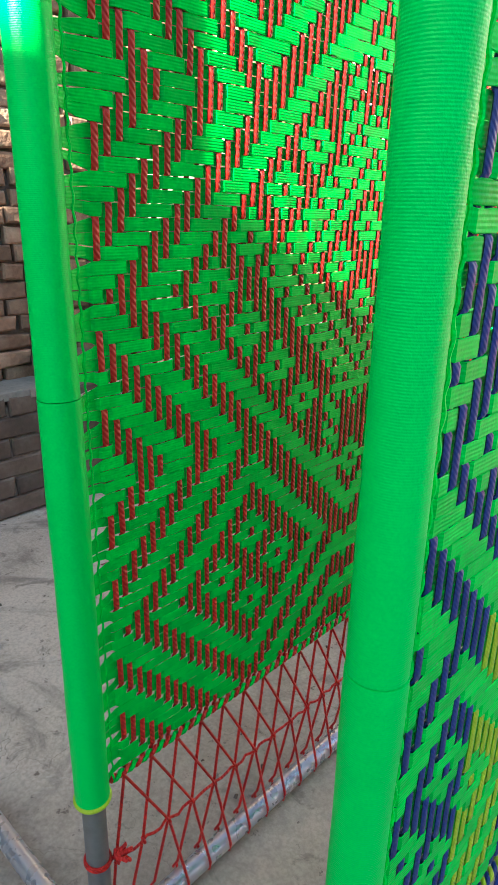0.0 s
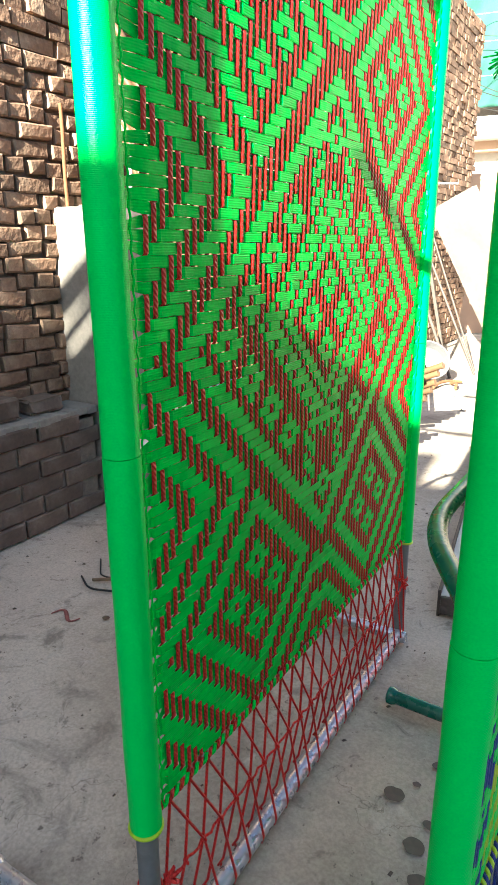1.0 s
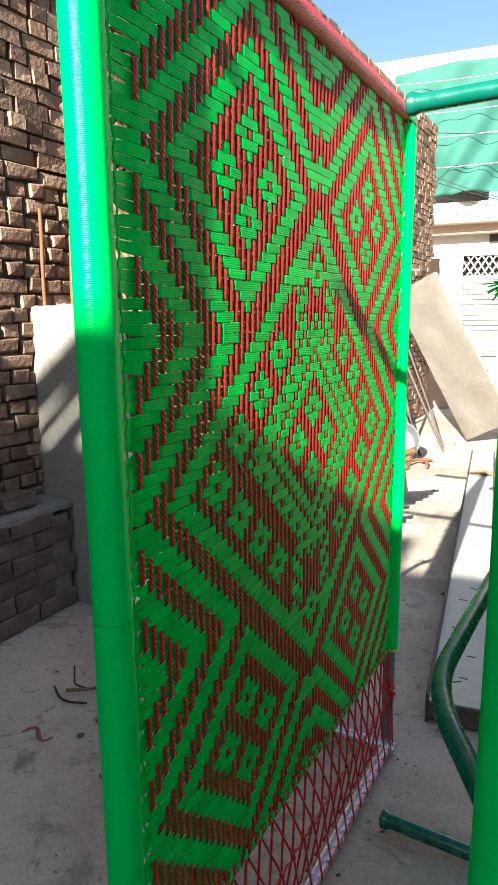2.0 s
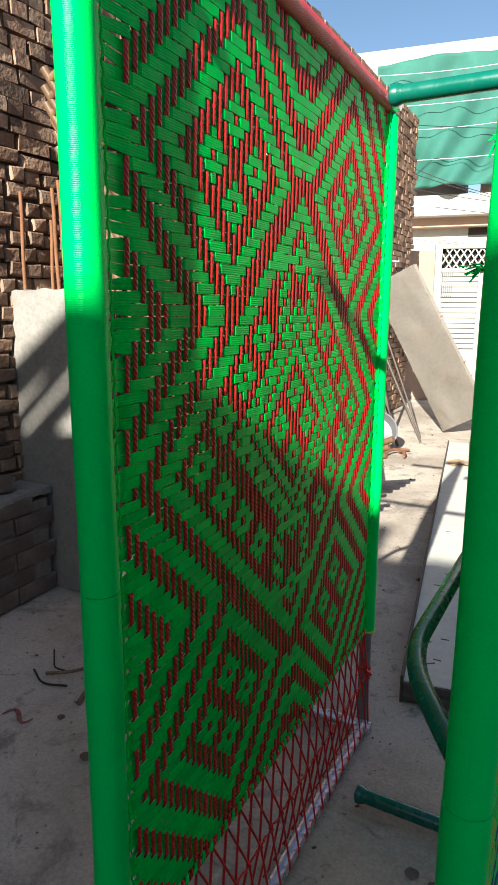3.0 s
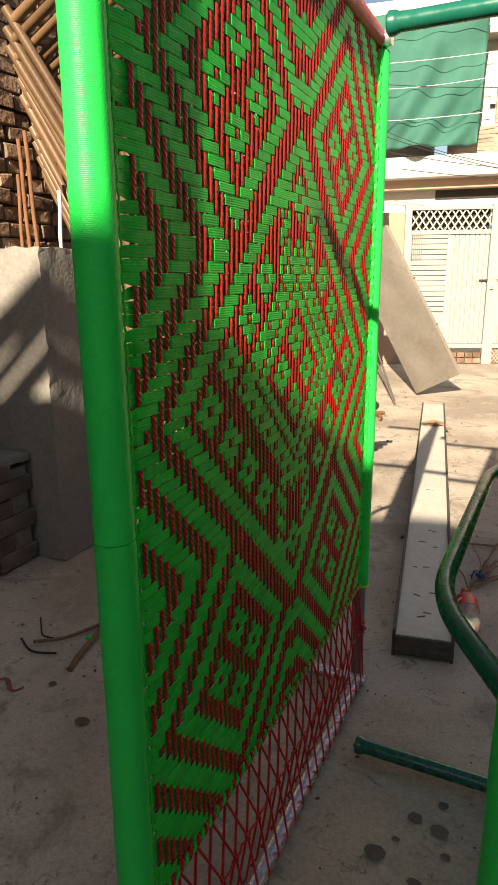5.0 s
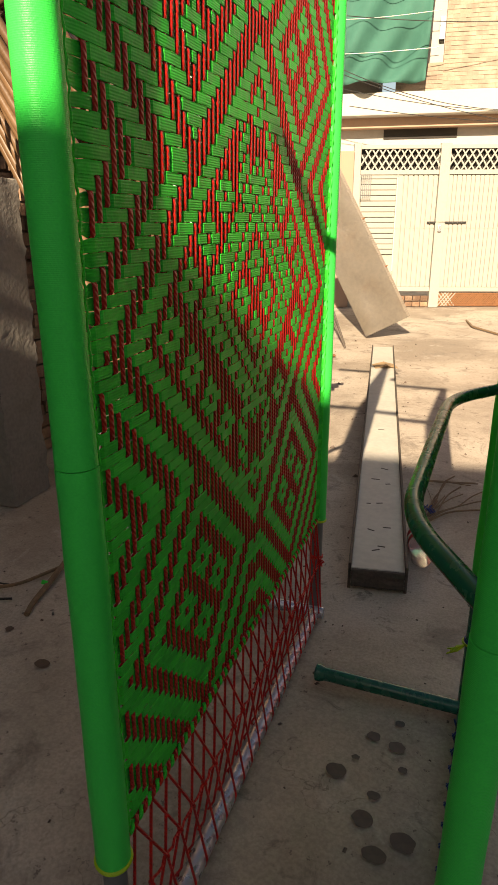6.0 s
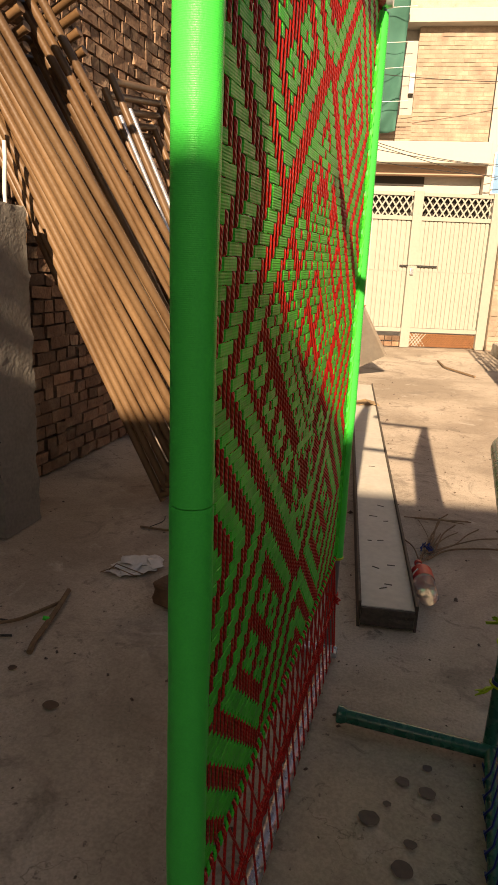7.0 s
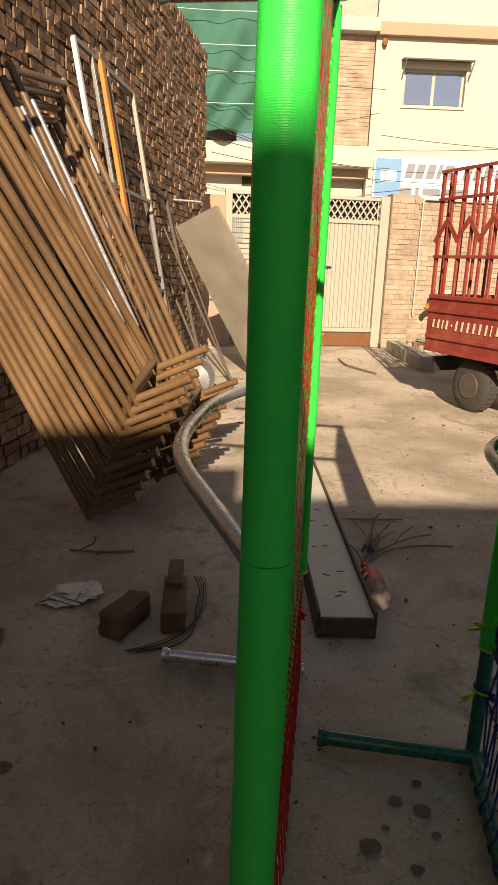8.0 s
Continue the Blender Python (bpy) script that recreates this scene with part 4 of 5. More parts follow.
# ---- the red cargo three-wheeler ----
def cargo_truck():
    t = thing("cargo_truck", "dusty red three-wheel cargo truck with a barred load bed", "truck", m=pose(0.90, 5.80, 0, 0, 0, -57.9))
    L, W = 1.95, 1.25
    for y, nm in ((0.0, "side_panel"), (W, "side_panel")):
        bm = bmesh.new()
        box(bm, (L / 2, y, 0.74), (L, 0.03, 0.52), bevel=0.006)
        for z in (0.50, 0.62, 0.86, 0.98):
            box(bm, (L / 2, y - 0.02, z), (L - 0.02, 0.025, 0.035), bevel=0.006)
        p = part(nm, bm, TRUCK_RED, t, "faded red pressed-steel side")
        if y == 0.0:
            x = 0.08
            for w, h in ((0.04, 0.10), (0.05, 0.11), (0.02, 0.11), (0.05, 0.11), (0.03, 0.03), (0.05, 0.12), (0.05, 0.12), (0.05, 0.12), (0.05, 0.12), (0.05, 0.12), (0.05, 0.12), (0.02, 0.12), (0.09, 0.10), (0.12, 0.13), (0.05, 0.08), (0.16, 0.12), (0.10, 0.10), (0.14, 0.12)):
                bm = bmesh.new()
                box(bm, (x + w / 2, -0.021, 0.74), (w * 0.36, 0.006, h * 0.72), Matrix(((1, 0, 0.12), (0, 1, 0), (0, 0, 1))))
                part("lettering_bar", bm, TRUCK_LETTER, p)
                x += w + 0.022
    for x in (0.0, L):
        bm = bmesh.new()
        box(bm, (x, W / 2, 0.74), (0.03, W - 0.03, 0.52), bevel=0.006)
        part("end_panel", bm, TRUCK_RED, t)
    bm = bmesh.new()
    box(bm, (L / 2, W / 2, 0.50), (L - 0.04, W - 0.04, 0.03))
    part("load_floor", bm, RUST, t)
    n = 15
    for y in (0.0, W):
        for k in range(n):
            bm = bmesh.new()
            x = 0.02 + (L - 0.04) * k / (n - 1)
            box(bm, (x, y, 1.52), (0.024 if k % 7 else 0.035, 0.024, 1.06), bevel=0.003)
            part("cage_bar", bm, TRUCK_RED, t)
        for z in (1.33, 1.82, 2.05):
            bm = bmesh.new()
            box(bm, (L / 2, y - 0.018, z), (L, 0.014, 0.028), bevel=0.003)
            part("cage_rail", bm, TRUCK_RED, t)
        step, rise = (L - 0.04) / (n - 1), 0.17
        for k in range(n - 1):
            up = 1 if k % 2 == 0 else -1
            bm = bmesh.new()
            box(bm, (0, 0, 0), (math.hypot(step, rise) + 0.03, 0.010, 0.042), Matrix.Rotation(-up * math.atan2(rise, step), 3, "Y"))
            for v in bm.verts:
                v.co += Vector((0.02 + step * (k + 0.5), y - 0.03 - 0.003 * up, 1.555))
            part("cage_chevron", bm, TRUCK_RED, t)
    for k in range(7):
        bm = bmesh.new()
        box(bm, (0.0, 0.1 + (W - 0.2) * k / 6, 1.52), (0.024, 0.024, 1.06), bevel=0.003)
        part("cage_bar", bm, TRUCK_RED, t)
    for y in (0.14, W - 0.14):
        bm = bmesh.new()
        sweep(bm, [(0.55, y - 0.075, 0.23), (0.55, y - 0.07, 0.23), (0.55, y - 0.045, 0.23), (0.55, y + 0.045, 0.23), (0.55, y + 0.07, 0.23), (0.55, y + 0.075, 0.23)], [0.15, 0.20, 0.232, 0.232, 0.20, 0.15], 36)
        wheel = part("wheel", bm, RUBBER, t, "dusty worn black tyre", smooth=35)
        for k in range(30):
            a = 2 * math.pi * k / 30
            bm = bmesh.new()
            box(bm, (0, 0, 0.232), (0.022, 0.085, 0.012), bevel=0.003)
            for v in bm.verts:
                v.co = Matrix.Rotation(a, 3, "Y") @ v.co + Vector((0.55, y, 0.23))
            part("tread_block", bm, RUBBER, wheel)
        bm = bmesh.new()
        sweep(bm, [(0.55, y - 0.082, 0.23), (0.55, y - 0.05, 0.23)], [0.11, 0.13], 24)
        part("rim", bm, BEAM_RAW, wheel, smooth=35)
    bm = bmesh.new()
    sweep(bm, [(0.55, 0.1, 0.23), (0.55, W - 0.1, 0.23)], 0.04, 14)
    part("axle", bm, BLACK_PAINT, t, smooth=40)
    for y in (0.32, W - 0.32):
        bm = bmesh.new()
        box(bm, (L / 2, y, 0.42), (L, 0.07, 0.10), bevel=0.006)
        part("chassis_rail", bm, BLACK_PAINT, t)
    bm = bmesh.new()
    box(bm, (0.06, W / 2, 0.36), (0.05, W * 0.9, 0.14), bevel=0.01)
    part("bumper", bm, BLACK_PAINT, t)
    bm = bmesh.new()
    box(bm, (L + 0.5, W / 2, 0.95), (0.9, W, 1.25), bevel=0.08)
    part("cab", bm, TRUCK_RED, t)
    bm = bmesh.new()
    sweep(bm, [(L + 0.7, W / 2 - 0.06, 0.23), (L + 0.7, W / 2 - 0.04, 0.23), (L + 0.7, W / 2 + 0.04, 0.23), (L + 0.7, W / 2 + 0.06, 0.23)], [0.19, 0.23, 0.23, 0.19], 30)
    part("wheel", bm, RUBBER, t, smooth=35)


cargo_truck()


# ---- stacked bed frames against the wall ----
def stacked_frame(w, u, width, length, leg, legs_at):
    """A racked rectangle: side rails run along u, end rails level along w, legs square to both."""
    w, u = Vector(w).normalized(), Vector(u).normalized()
    out = -u.cross(w).normalized()
    f = thing("bed_frame", "brown-primed steel bed frame leaning in a stack on the brick wall", "bed frame", group="stacked bed frames")
    for x in (0.0, width):
        bm = bmesh.new()
        sweep(bm, [w * x, w * x + u * length], 0.0185, 14)
        part("side_rail", bm, BROWN_PRIMER, f, smooth=40)
    for z in (0.07, length - 0.03):
        bm = bmesh.new()
        sweep(bm, [u * z, w * width + u * z], 0.019, 12)
        part("end_rail", bm, BROWN_PRIMER, f, smooth=40)
    for x in (0.0, width):
        for z in legs_at:
            bm = bmesh.new()
            p = w * x + u * z
            sweep(bm, [p, p + out * leg, p + out * (leg + 0.004), p + out * (leg + 0.02)], [0.019, 0.019, 0.021, 0.021], 12)
            part("leg", bm, BROWN_PRIMER, f, smooth=40)
    return f


def stack():
    """Two bundles lean on the wall; each frame lies a pipe's width over the one below and slides up past its legs."""
    rng = random.Random(31)
    u = Vector((-0.41, -0.10, 0.905)).normalized()
    for at, w, width, length, leg, count, fan in (
            ((-1.02, 2.20, 0.03), (0.05, 1.0, 0.0), 0.40, 1.90, 0.25, 11, 1.25),
            ((-0.86, 2.80, 0.03), (0.0, 1.0, 0.14), 0.60, 1.90, 0.22, 6, 0.0)):
        if not fan:
            u = Vector((-0.87, -0.22, 1.97)).normalized()
        out = -u.cross(Vector(w)).normalized()
        base = None
        for k in range(count):
            at_k = Vector(at) + (out * 0.047 + u * 0.042) * k + Vector((0, rng.uniform(-0.012, 0.012), 0))
            m = Matrix.Translation(at_k) @ Matrix.Rotation(math.radians(fan * k), 4, out) @ pose(0, 0, 0, rng.uniform(-0.4, 0.4), rng.uniform(-0.3, 0.3), rng.uniform(-0.5, 0.5))
            if base is None:
                base = stacked_frame(w, u, width, length, leg, (0.03, length - 0.05) if fan else (0.03,))
                base.matrix_basis = m
            else:
                copy_thing(base, m)


stack()


def chrome_pipes():
    """Two bright thin pipes lying on the leaning frames."""
    u = Vector((-0.87, -0.22, 1.97)).normalized()
    for x, y, z, length in ((-1.425, 2.545, 1.86, 1.05), (-1.40, 2.60, 1.90, 1.12)):
        bm = bmesh.new()
        top = Vector((x, y, z))
        sweep(bm, [top, top - u * length], 0.011, 10)
        tagged(new("chrome_pipe", finish("chrome_pipe", bm, SILVER_PAINT, 40)), "thin bright chrome pipe lying on the stacked bed frames", "pipe", "chrome pipes")


chrome_pipes()


# ---- scrap leaning on the wall further along ----
def bar_between(parent, name, a, b, w, d, mat, label=""):
    a, b = Vector(a), Vector(b)
    u = (b - a).normalized()
    side = u.cross(Vector((1, 0, 0))).normalized()
    n = u.cross(side)
    bm = bmesh.new()
    box(bm, (a + b) / 2, (w, d, (b - a).length), Matrix((side, n, u)).transposed(), bevel=0.003)
    return part(name, bm, mat, parent, label)


def window_frame_scrap():
    f = thing("steel_frame", "bare steel door frame with orange stile leaning on the wall", "metal frame")
    tl, tr = Vector((-1.73, 3.92, 2.56)), Vector((-1.73, 5.12, 2.52))
    dl = Vector((0.40, 0.06, -2.52))
    bar_between(f, "stile", tl, tl + dl * 0.32, 0.035, 0.03, PAPER, "white painted stile")
    bar_between(f, "stile", tl + dl * 0.33, tl + dl, 0.035, 0.03, GREY_STEEL)
    bar_between(f, "stile", tr, tr + dl * 0.36, 0.035, 0.03, CREAM_PAINT)
    bar_between(f, "stile", tr + dl * 0.37, tr + dl, 0.035, 0.03, GREY_STEEL)
    a = tl.lerp(tr, 0.36)
    bar_between(f, "stile", a + Vector((0.02, 0, 0)), a + dl * 0.60 + Vector((0.02, 0, 0)), 0.065, 0.03, ORANGE_PAINT, "orange primed stile")
    for s in (0.25, 0.5):
        b = tl.lerp(tr, s)
        bar_between(f, "stile", b, b + dl, 0.03, 0.025, GREY_STEEL)
    for s in (0.0, 0.33, 0.62):
        bar_between(f, "cross_bar", tl + dl * s, tr + dl * s, 0.03, 0.03, GREY_STEEL)
    g = thing("steel_frame", "dark steel window frame leaning on the wall", "metal frame")
    tl, tr, dl = Vector((-1.70, 4.35, 1.98)), Vector((-1.70, 6.05, 1.80)), Vector((0.42, 0.05, -1.86))
    for s in (0.0, 0.5, 1.0):
        b = tl.lerp(tr, s)
        bar_between(g, "stile", b, b + dl, 0.03, 0.03, BEAM_RAW)
    for s in (0.0, 0.45):
        bar_between(g, "cross_bar", tl + dl * s, tr + dl * s, 0.03, 0.03, BEAM_RAW)


window_frame_scrap()


def sheet_panel():
    p = thing("sheet_panel", "grimy folded sheet-steel panel leaning aslant by the wall", "metal sheet")
    tl, bl, br = Vector((-1.75, 6.62, 1.57)), Vector((-0.86, 6.52, 0.02)), Vector((-0.43, 6.56, 0.25))
    long, short = bl - tl, br - bl
    n = long.cross(short).normalized()
    bm = bmesh.new()
    k1, k2 = 16, 6
    grid = [[bm.verts.new(tl + long * (i / k1) + short * (j / k2) + n * (0.012 * noise.noise((i * 0.4, j * 0.5, 0)))) for j in range(k2 + 1)] for i in range(k1 + 1)]
    for i in range(k1):
        for j in range(k2):
            bm.faces.new((grid[i][j], grid[i][j + 1], grid[i + 1][j + 1], grid[i + 1][j]))
    bmesh.ops.solidify(bm, geom=bm.faces[:], thickness=0.008)
    part("sheet", bm, SHEET_STEEL, p, smooth=25)
    for off in (0.0, 0.018, 0.036):
        bm = bmesh.new()
        a = tl + short * (1.005 + off) - n * (0.012 + off)
        sweep(bm, [a, a + long], 0.006, 6)
        part("folded_edge", bm, SHEET_STEEL, p, smooth=40)
    for s in (0.36, 0.67):
        bm = bmesh.new()
        a = tl + long * s
        sweep(bm, [a + short * 0.72 - n * 0.03, a + short * 1.08 - n * 0.03], 0.008, 6)
        part("lug", bm, RUST, p)
    for y, x in ((6.75, -1.45),):
        bm = bmesh.new()
        sweep(bm, [(x - 0.4, y, 1.86), (x - 0.05, y, 1.84)], 0.012, 8)
        tagged(new("rod", finish("rod", bm, SILVER_PAINT, 40)), "thin steel rod jammed into the brick wall", "rod")


sheet_panel()


KERBS = ((0.81, 9.54, 1.1, 7.67, 0.17), (1.21, 12.36, 1.36, 9.77, 0.15))


def scrap():
    rng = random.Random(41)
    bm = bmesh.new()
    prof = [(0.02, 0.0), (0.15, 0.01), (0.19, 0.08), (0.20, 0.17), (0.185, 0.17), (0.17, 0.08), (0.02, 0.03)]
    rows = [[bm.verts.new((r * math.cos(2 * math.pi * k / 24), r * math.sin(2 * math.pi * k / 24), z)) for k in range(24)] for r, z in prof]
    for a, b in zip(rows, rows[1:]):
        for k in range(24):
            bm.faces.new((a[k], a[(k + 1) % 24], b[(k + 1) % 24], b[k]))
    pan = tagged(new("pan", finish("pan", bm, GREY_STEEL, 50)), "old grey metal pan lying among scrap iron", "pan")
    pan.matrix_basis = pose(-1.28, 5.35, 0.12, 52, 10, 25)
    for k in range(11):
        x, y = -1.15 + rng.uniform(-0.28, 0.25), 5.0 + rng.uniform(-0.35, 0.4)
        a, ln = rng.uniform(-60, 120), rng.uniform(0.2, 0.5)
        bm = bmesh.new()
        if k % 3:
            sweep(bm, rounded([(-ln / 2, 0, 0.02), (0, rng.uniform(-0.08, 0.08), 0.05), (ln / 2, 0, 0.02)], 0.1), 0.013, 8)
        else:
            box(bm, (0, 0, 0.04), (ln * 0.5, 0.1, 0.07), bevel=0.01)
        ob = tagged(new("scrap_iron", finish("scrap_iron", bm, rng.choice((RUST, GREY_STEEL, BEAM_RAW, SHEET_STEEL)), 40)), "piece of rusty scrap iron on the floor by the wall", "scrap", "scrap iron by the wall")
        ob.matrix_basis = pose(x, y, 0.0, 0, 0, a)
    # leaning thin rods and a plank behind the sheet
    for x0, y0, x1, y1, z1, r in ((-0.95, 5.9, -1.72, 6.0, 1.55, 0.012), (-1.1, 5.6, -1.76, 5.9, 1.3, 0.014), (-1.0, 6.1, -1.74, 6.3, 1.7, 0.010)):
        bm = bmesh.new()
        sweep(bm, [(x0, y0, 0.0), (x1, y1, z1)], r, 8)
        tagged(new("rod", finish("rod", bm, BEAM_RAW, 40)), "dark steel rod leaning on the brick wall", "rod", "rods by the wall")
    # broken kerbs and rubble by the gate pier
    for x0, y0, x1, y1, h in KERBS:
        d = Vector((x1 - x0, y1 - y0, 0))
        bm = bmesh.new()
        box(bm, (0, 0, h / 2), (d.length, 0.20, h), bevel=0.012)
        bmesh.ops.subdivide_edges(bm, edges=[e for e in bm.edges if e.calc_length() > 0.25], cuts=14)
        for vv in bm.verts:
            vv.co += Vector((0, 0.022 * noise.noise(vv.co * 9), 0.010 * noise.noise(vv.co * 13) if vv.co.z > 0.05 else 0))
        ob = tagged(new("kerb_block", finish("kerb_block", bm, PLASTER)), "long broken concrete kerb lying by the gate pier", "kerb", "kerb blocks")
        ob.matrix_basis = pose((x0 + x1) / 2 + 0.1, (y0 + y1) / 2 + 0.02, 0, 0, 0, math.degrees(math.atan2(d.y, d.x)))
    for k in range(9):
        p = gate_frame(1.2 + rng.uniform(-0.3, 0.7), -0.45 + rng.uniform(-0.15, 0.2))
        bm = bmesh.new()
        s = rng.uniform(0.06, 0.16)
        box(bm, (0, 0, s * 0.5), (s * 1.6, s, s), bevel=s * 0.12)
        for vv in bm.verts:
            vv.co += Vector((rng.uniform(-0.2, 0.2) * s, rng.uniform(-0.2, 0.2) * s, 0.0))
        ob = tagged(new("rubble", finish("rubble", bm, rng.choice((BRICK, WHITE_WALL, BRICK, PLASTER)))), "lump of rubble by the gate pier", "rubble", "rubble by the pier")
        ob.matrix_basis = pose(p.x, p.y, 0, 0, 0, rng.uniform(0, 180))
    p = gate_frame(1.62, -0.38)
    m = thing("scrap_fender", "orange and white fender propped by the brick wall", "fender", (p.x, p.y, 0), 20)
    bm = bmesh.new()
    sweep(bm, [(0.30 * math.cos(a), 0, 0.35 + 0.42 * math.sin(a)) for a in [0.2 + 2.2 * k / 14 for k in range(15)]], 0.075, 10, ry=0.03)
    part("shell", bm, ORANGE_PAINT, m, smooth=50)
    bm = bmesh.new()
    box(bm, (0.05, 0, 0.86), (0.34, 0.18, 0.16), bevel=0.04)
    part("cowl", bm, WHITE_WALL, m, smooth=50)
    bm = bmesh.new()
    sweep(bm, [(0, 0.05, 0.0), (0, 0.0, 0.8)], 0.02, 8)
    part("strut", bm, BLACK_PAINT, m)


scrap()


# ---- things on the yard floor ----
def floor_beam():
    b = thing("steel_beam", "long pale painted steel I-beam lying on the concrete floor", "beam", m=pose(0.165, 1.45, 0, 0, 0, 9.4))
    L = 4.25
    for x in (-0.096, 0.096):
        bm = bmesh.new()
        box(bm, (x, L / 2, 0.05), (0.010, L, 0.10), bevel=0.002)
        part("flange", bm, BEAM_RAW, b, "dark flange edge")
    bm = bmesh.new()
    box(bm, (0, L / 2, 0.049), (0.182, L - 0.004, 0.068), bevel=0.003)
    part("web", bm, BEAM_PAINT, b, "pale painted web, scuffed")
    bm = bmesh.new()
    box(bm, (0, 0.006, 0.047), (0.180, 0.012, 0.066), bevel=0.003)
    bmesh.ops.subdivide_edges(bm, edges=bm.edges[:], cuts=3, use_grid_fill=True)
    for v in bm.verts:
        v.co.y += 0.006 * noise.noise(v.co * 60) - 0.009
    part("cut_end", bm, BEAM_RAW, b, "dark sawn end")
    for x, y in ((-0.01, 0.14), (0.01, 0.17), (-0.03, 0.30), (0.03, 0.33), (-0.045, 0.55), (0.0, 0.56), (0.035, 0.78), (-0.02, 0.83), (0.02, 0.97), (0.0, 1.6)):
        bm = bmesh.new()
        box(bm, (x, y, 0.0838), (0.018 + 0.02 * abs(math.sin(40 * y)), 0.006, 0.0014), turn_z(30 * math.sin(57 * y)))
        part("scratch", bm, BEAM_RAW, b)
    bm = bmesh.new()
    for s in (-1, 1):
        box(bm, (0.045 * s, 0, 0.012), (0.10, 0.16, 0.003), Matrix.Rotation(radians(14 * s), 3, "Y"))
    ob = tagged(new("cardboard", finish("cardboard", bm, CARDBOARD)), "folded scrap of brown cardboard on the beam", "cardboard")
    ob.matrix_basis = pose(-0.36, 4.75, 0.085, 0, 0, 20)


floor_beam()


def bottle():
    b = thing("plastic_bottle", "empty clear plastic bottle with red label lying on the floor", "bottle", m=pose(0.295, 1.64, 0.042, -90, 0, 11))
    prof = [(0.0, 0.005), (0.026, 0.0), (0.038, 0.02), (0.040, 0.05), (0.036, 0.07), (0.040, 0.10), (0.040, 0.16), (0.037, 0.20), (0.028, 0.235), (0.015, 0.262), (0.013, 0.285), (0.0, 0.286)]
    bm = bmesh.new()
    rows = [[bm.verts.new((r * math.cos(2 * math.pi * k / 24) * (1 + 0.06 * math.sin(k * 1.3 + z * 40)), r * math.sin(2 * math.pi * k / 24), z)) for k in range(24)] for r, z in prof if r > 0]
    for a, c in zip(rows, rows[1:]):
        for k in range(24):
            bm.faces.new((a[k], a[(k + 1) % 24], c[(k + 1) % 24], c[k]))
    bm.faces.new(rows[0][::-1])
    body = part("body", bm, CLEAR, b, smooth=60)
    bm = bmesh.new()
    rows = [[bm.verts.new((0.0425 * math.cos(2 * math.pi * k / 24), 0.0425 * math.sin(2 * math.pi * k / 24), z)) for k in range(24)] for z in (0.125, 0.150, 0.175, 0.205)]
    for a, c in zip(rows, rows[1:]):
        for k in range(24):
            bm.faces.new((a[k], a[(k + 1) % 24], c[(k + 1) % 24], c[k]))
    label = part("label", bm, RED_LABEL, b, "red paper label", smooth=60)
    bm = bmesh.new()
    sweep(bm, [(0.0435 * math.cos(a), 0.0435 * math.sin(a), 0.165 + 0.008 * math.sin(a * 3)) for a in [2.2 + 2.0 * k / 12 for k in range(13)]], 0.004, 6)
    part("emblem", bm, PAPER, label, "white wavy stripe")
    bm = bmesh.new()
    sweep(bm, [(0, 0, 0.282), (0, 0, 0.300)], 0.0155, 16)
    part("cap", bm, RED_LABEL, b, smooth=40)


bottle()


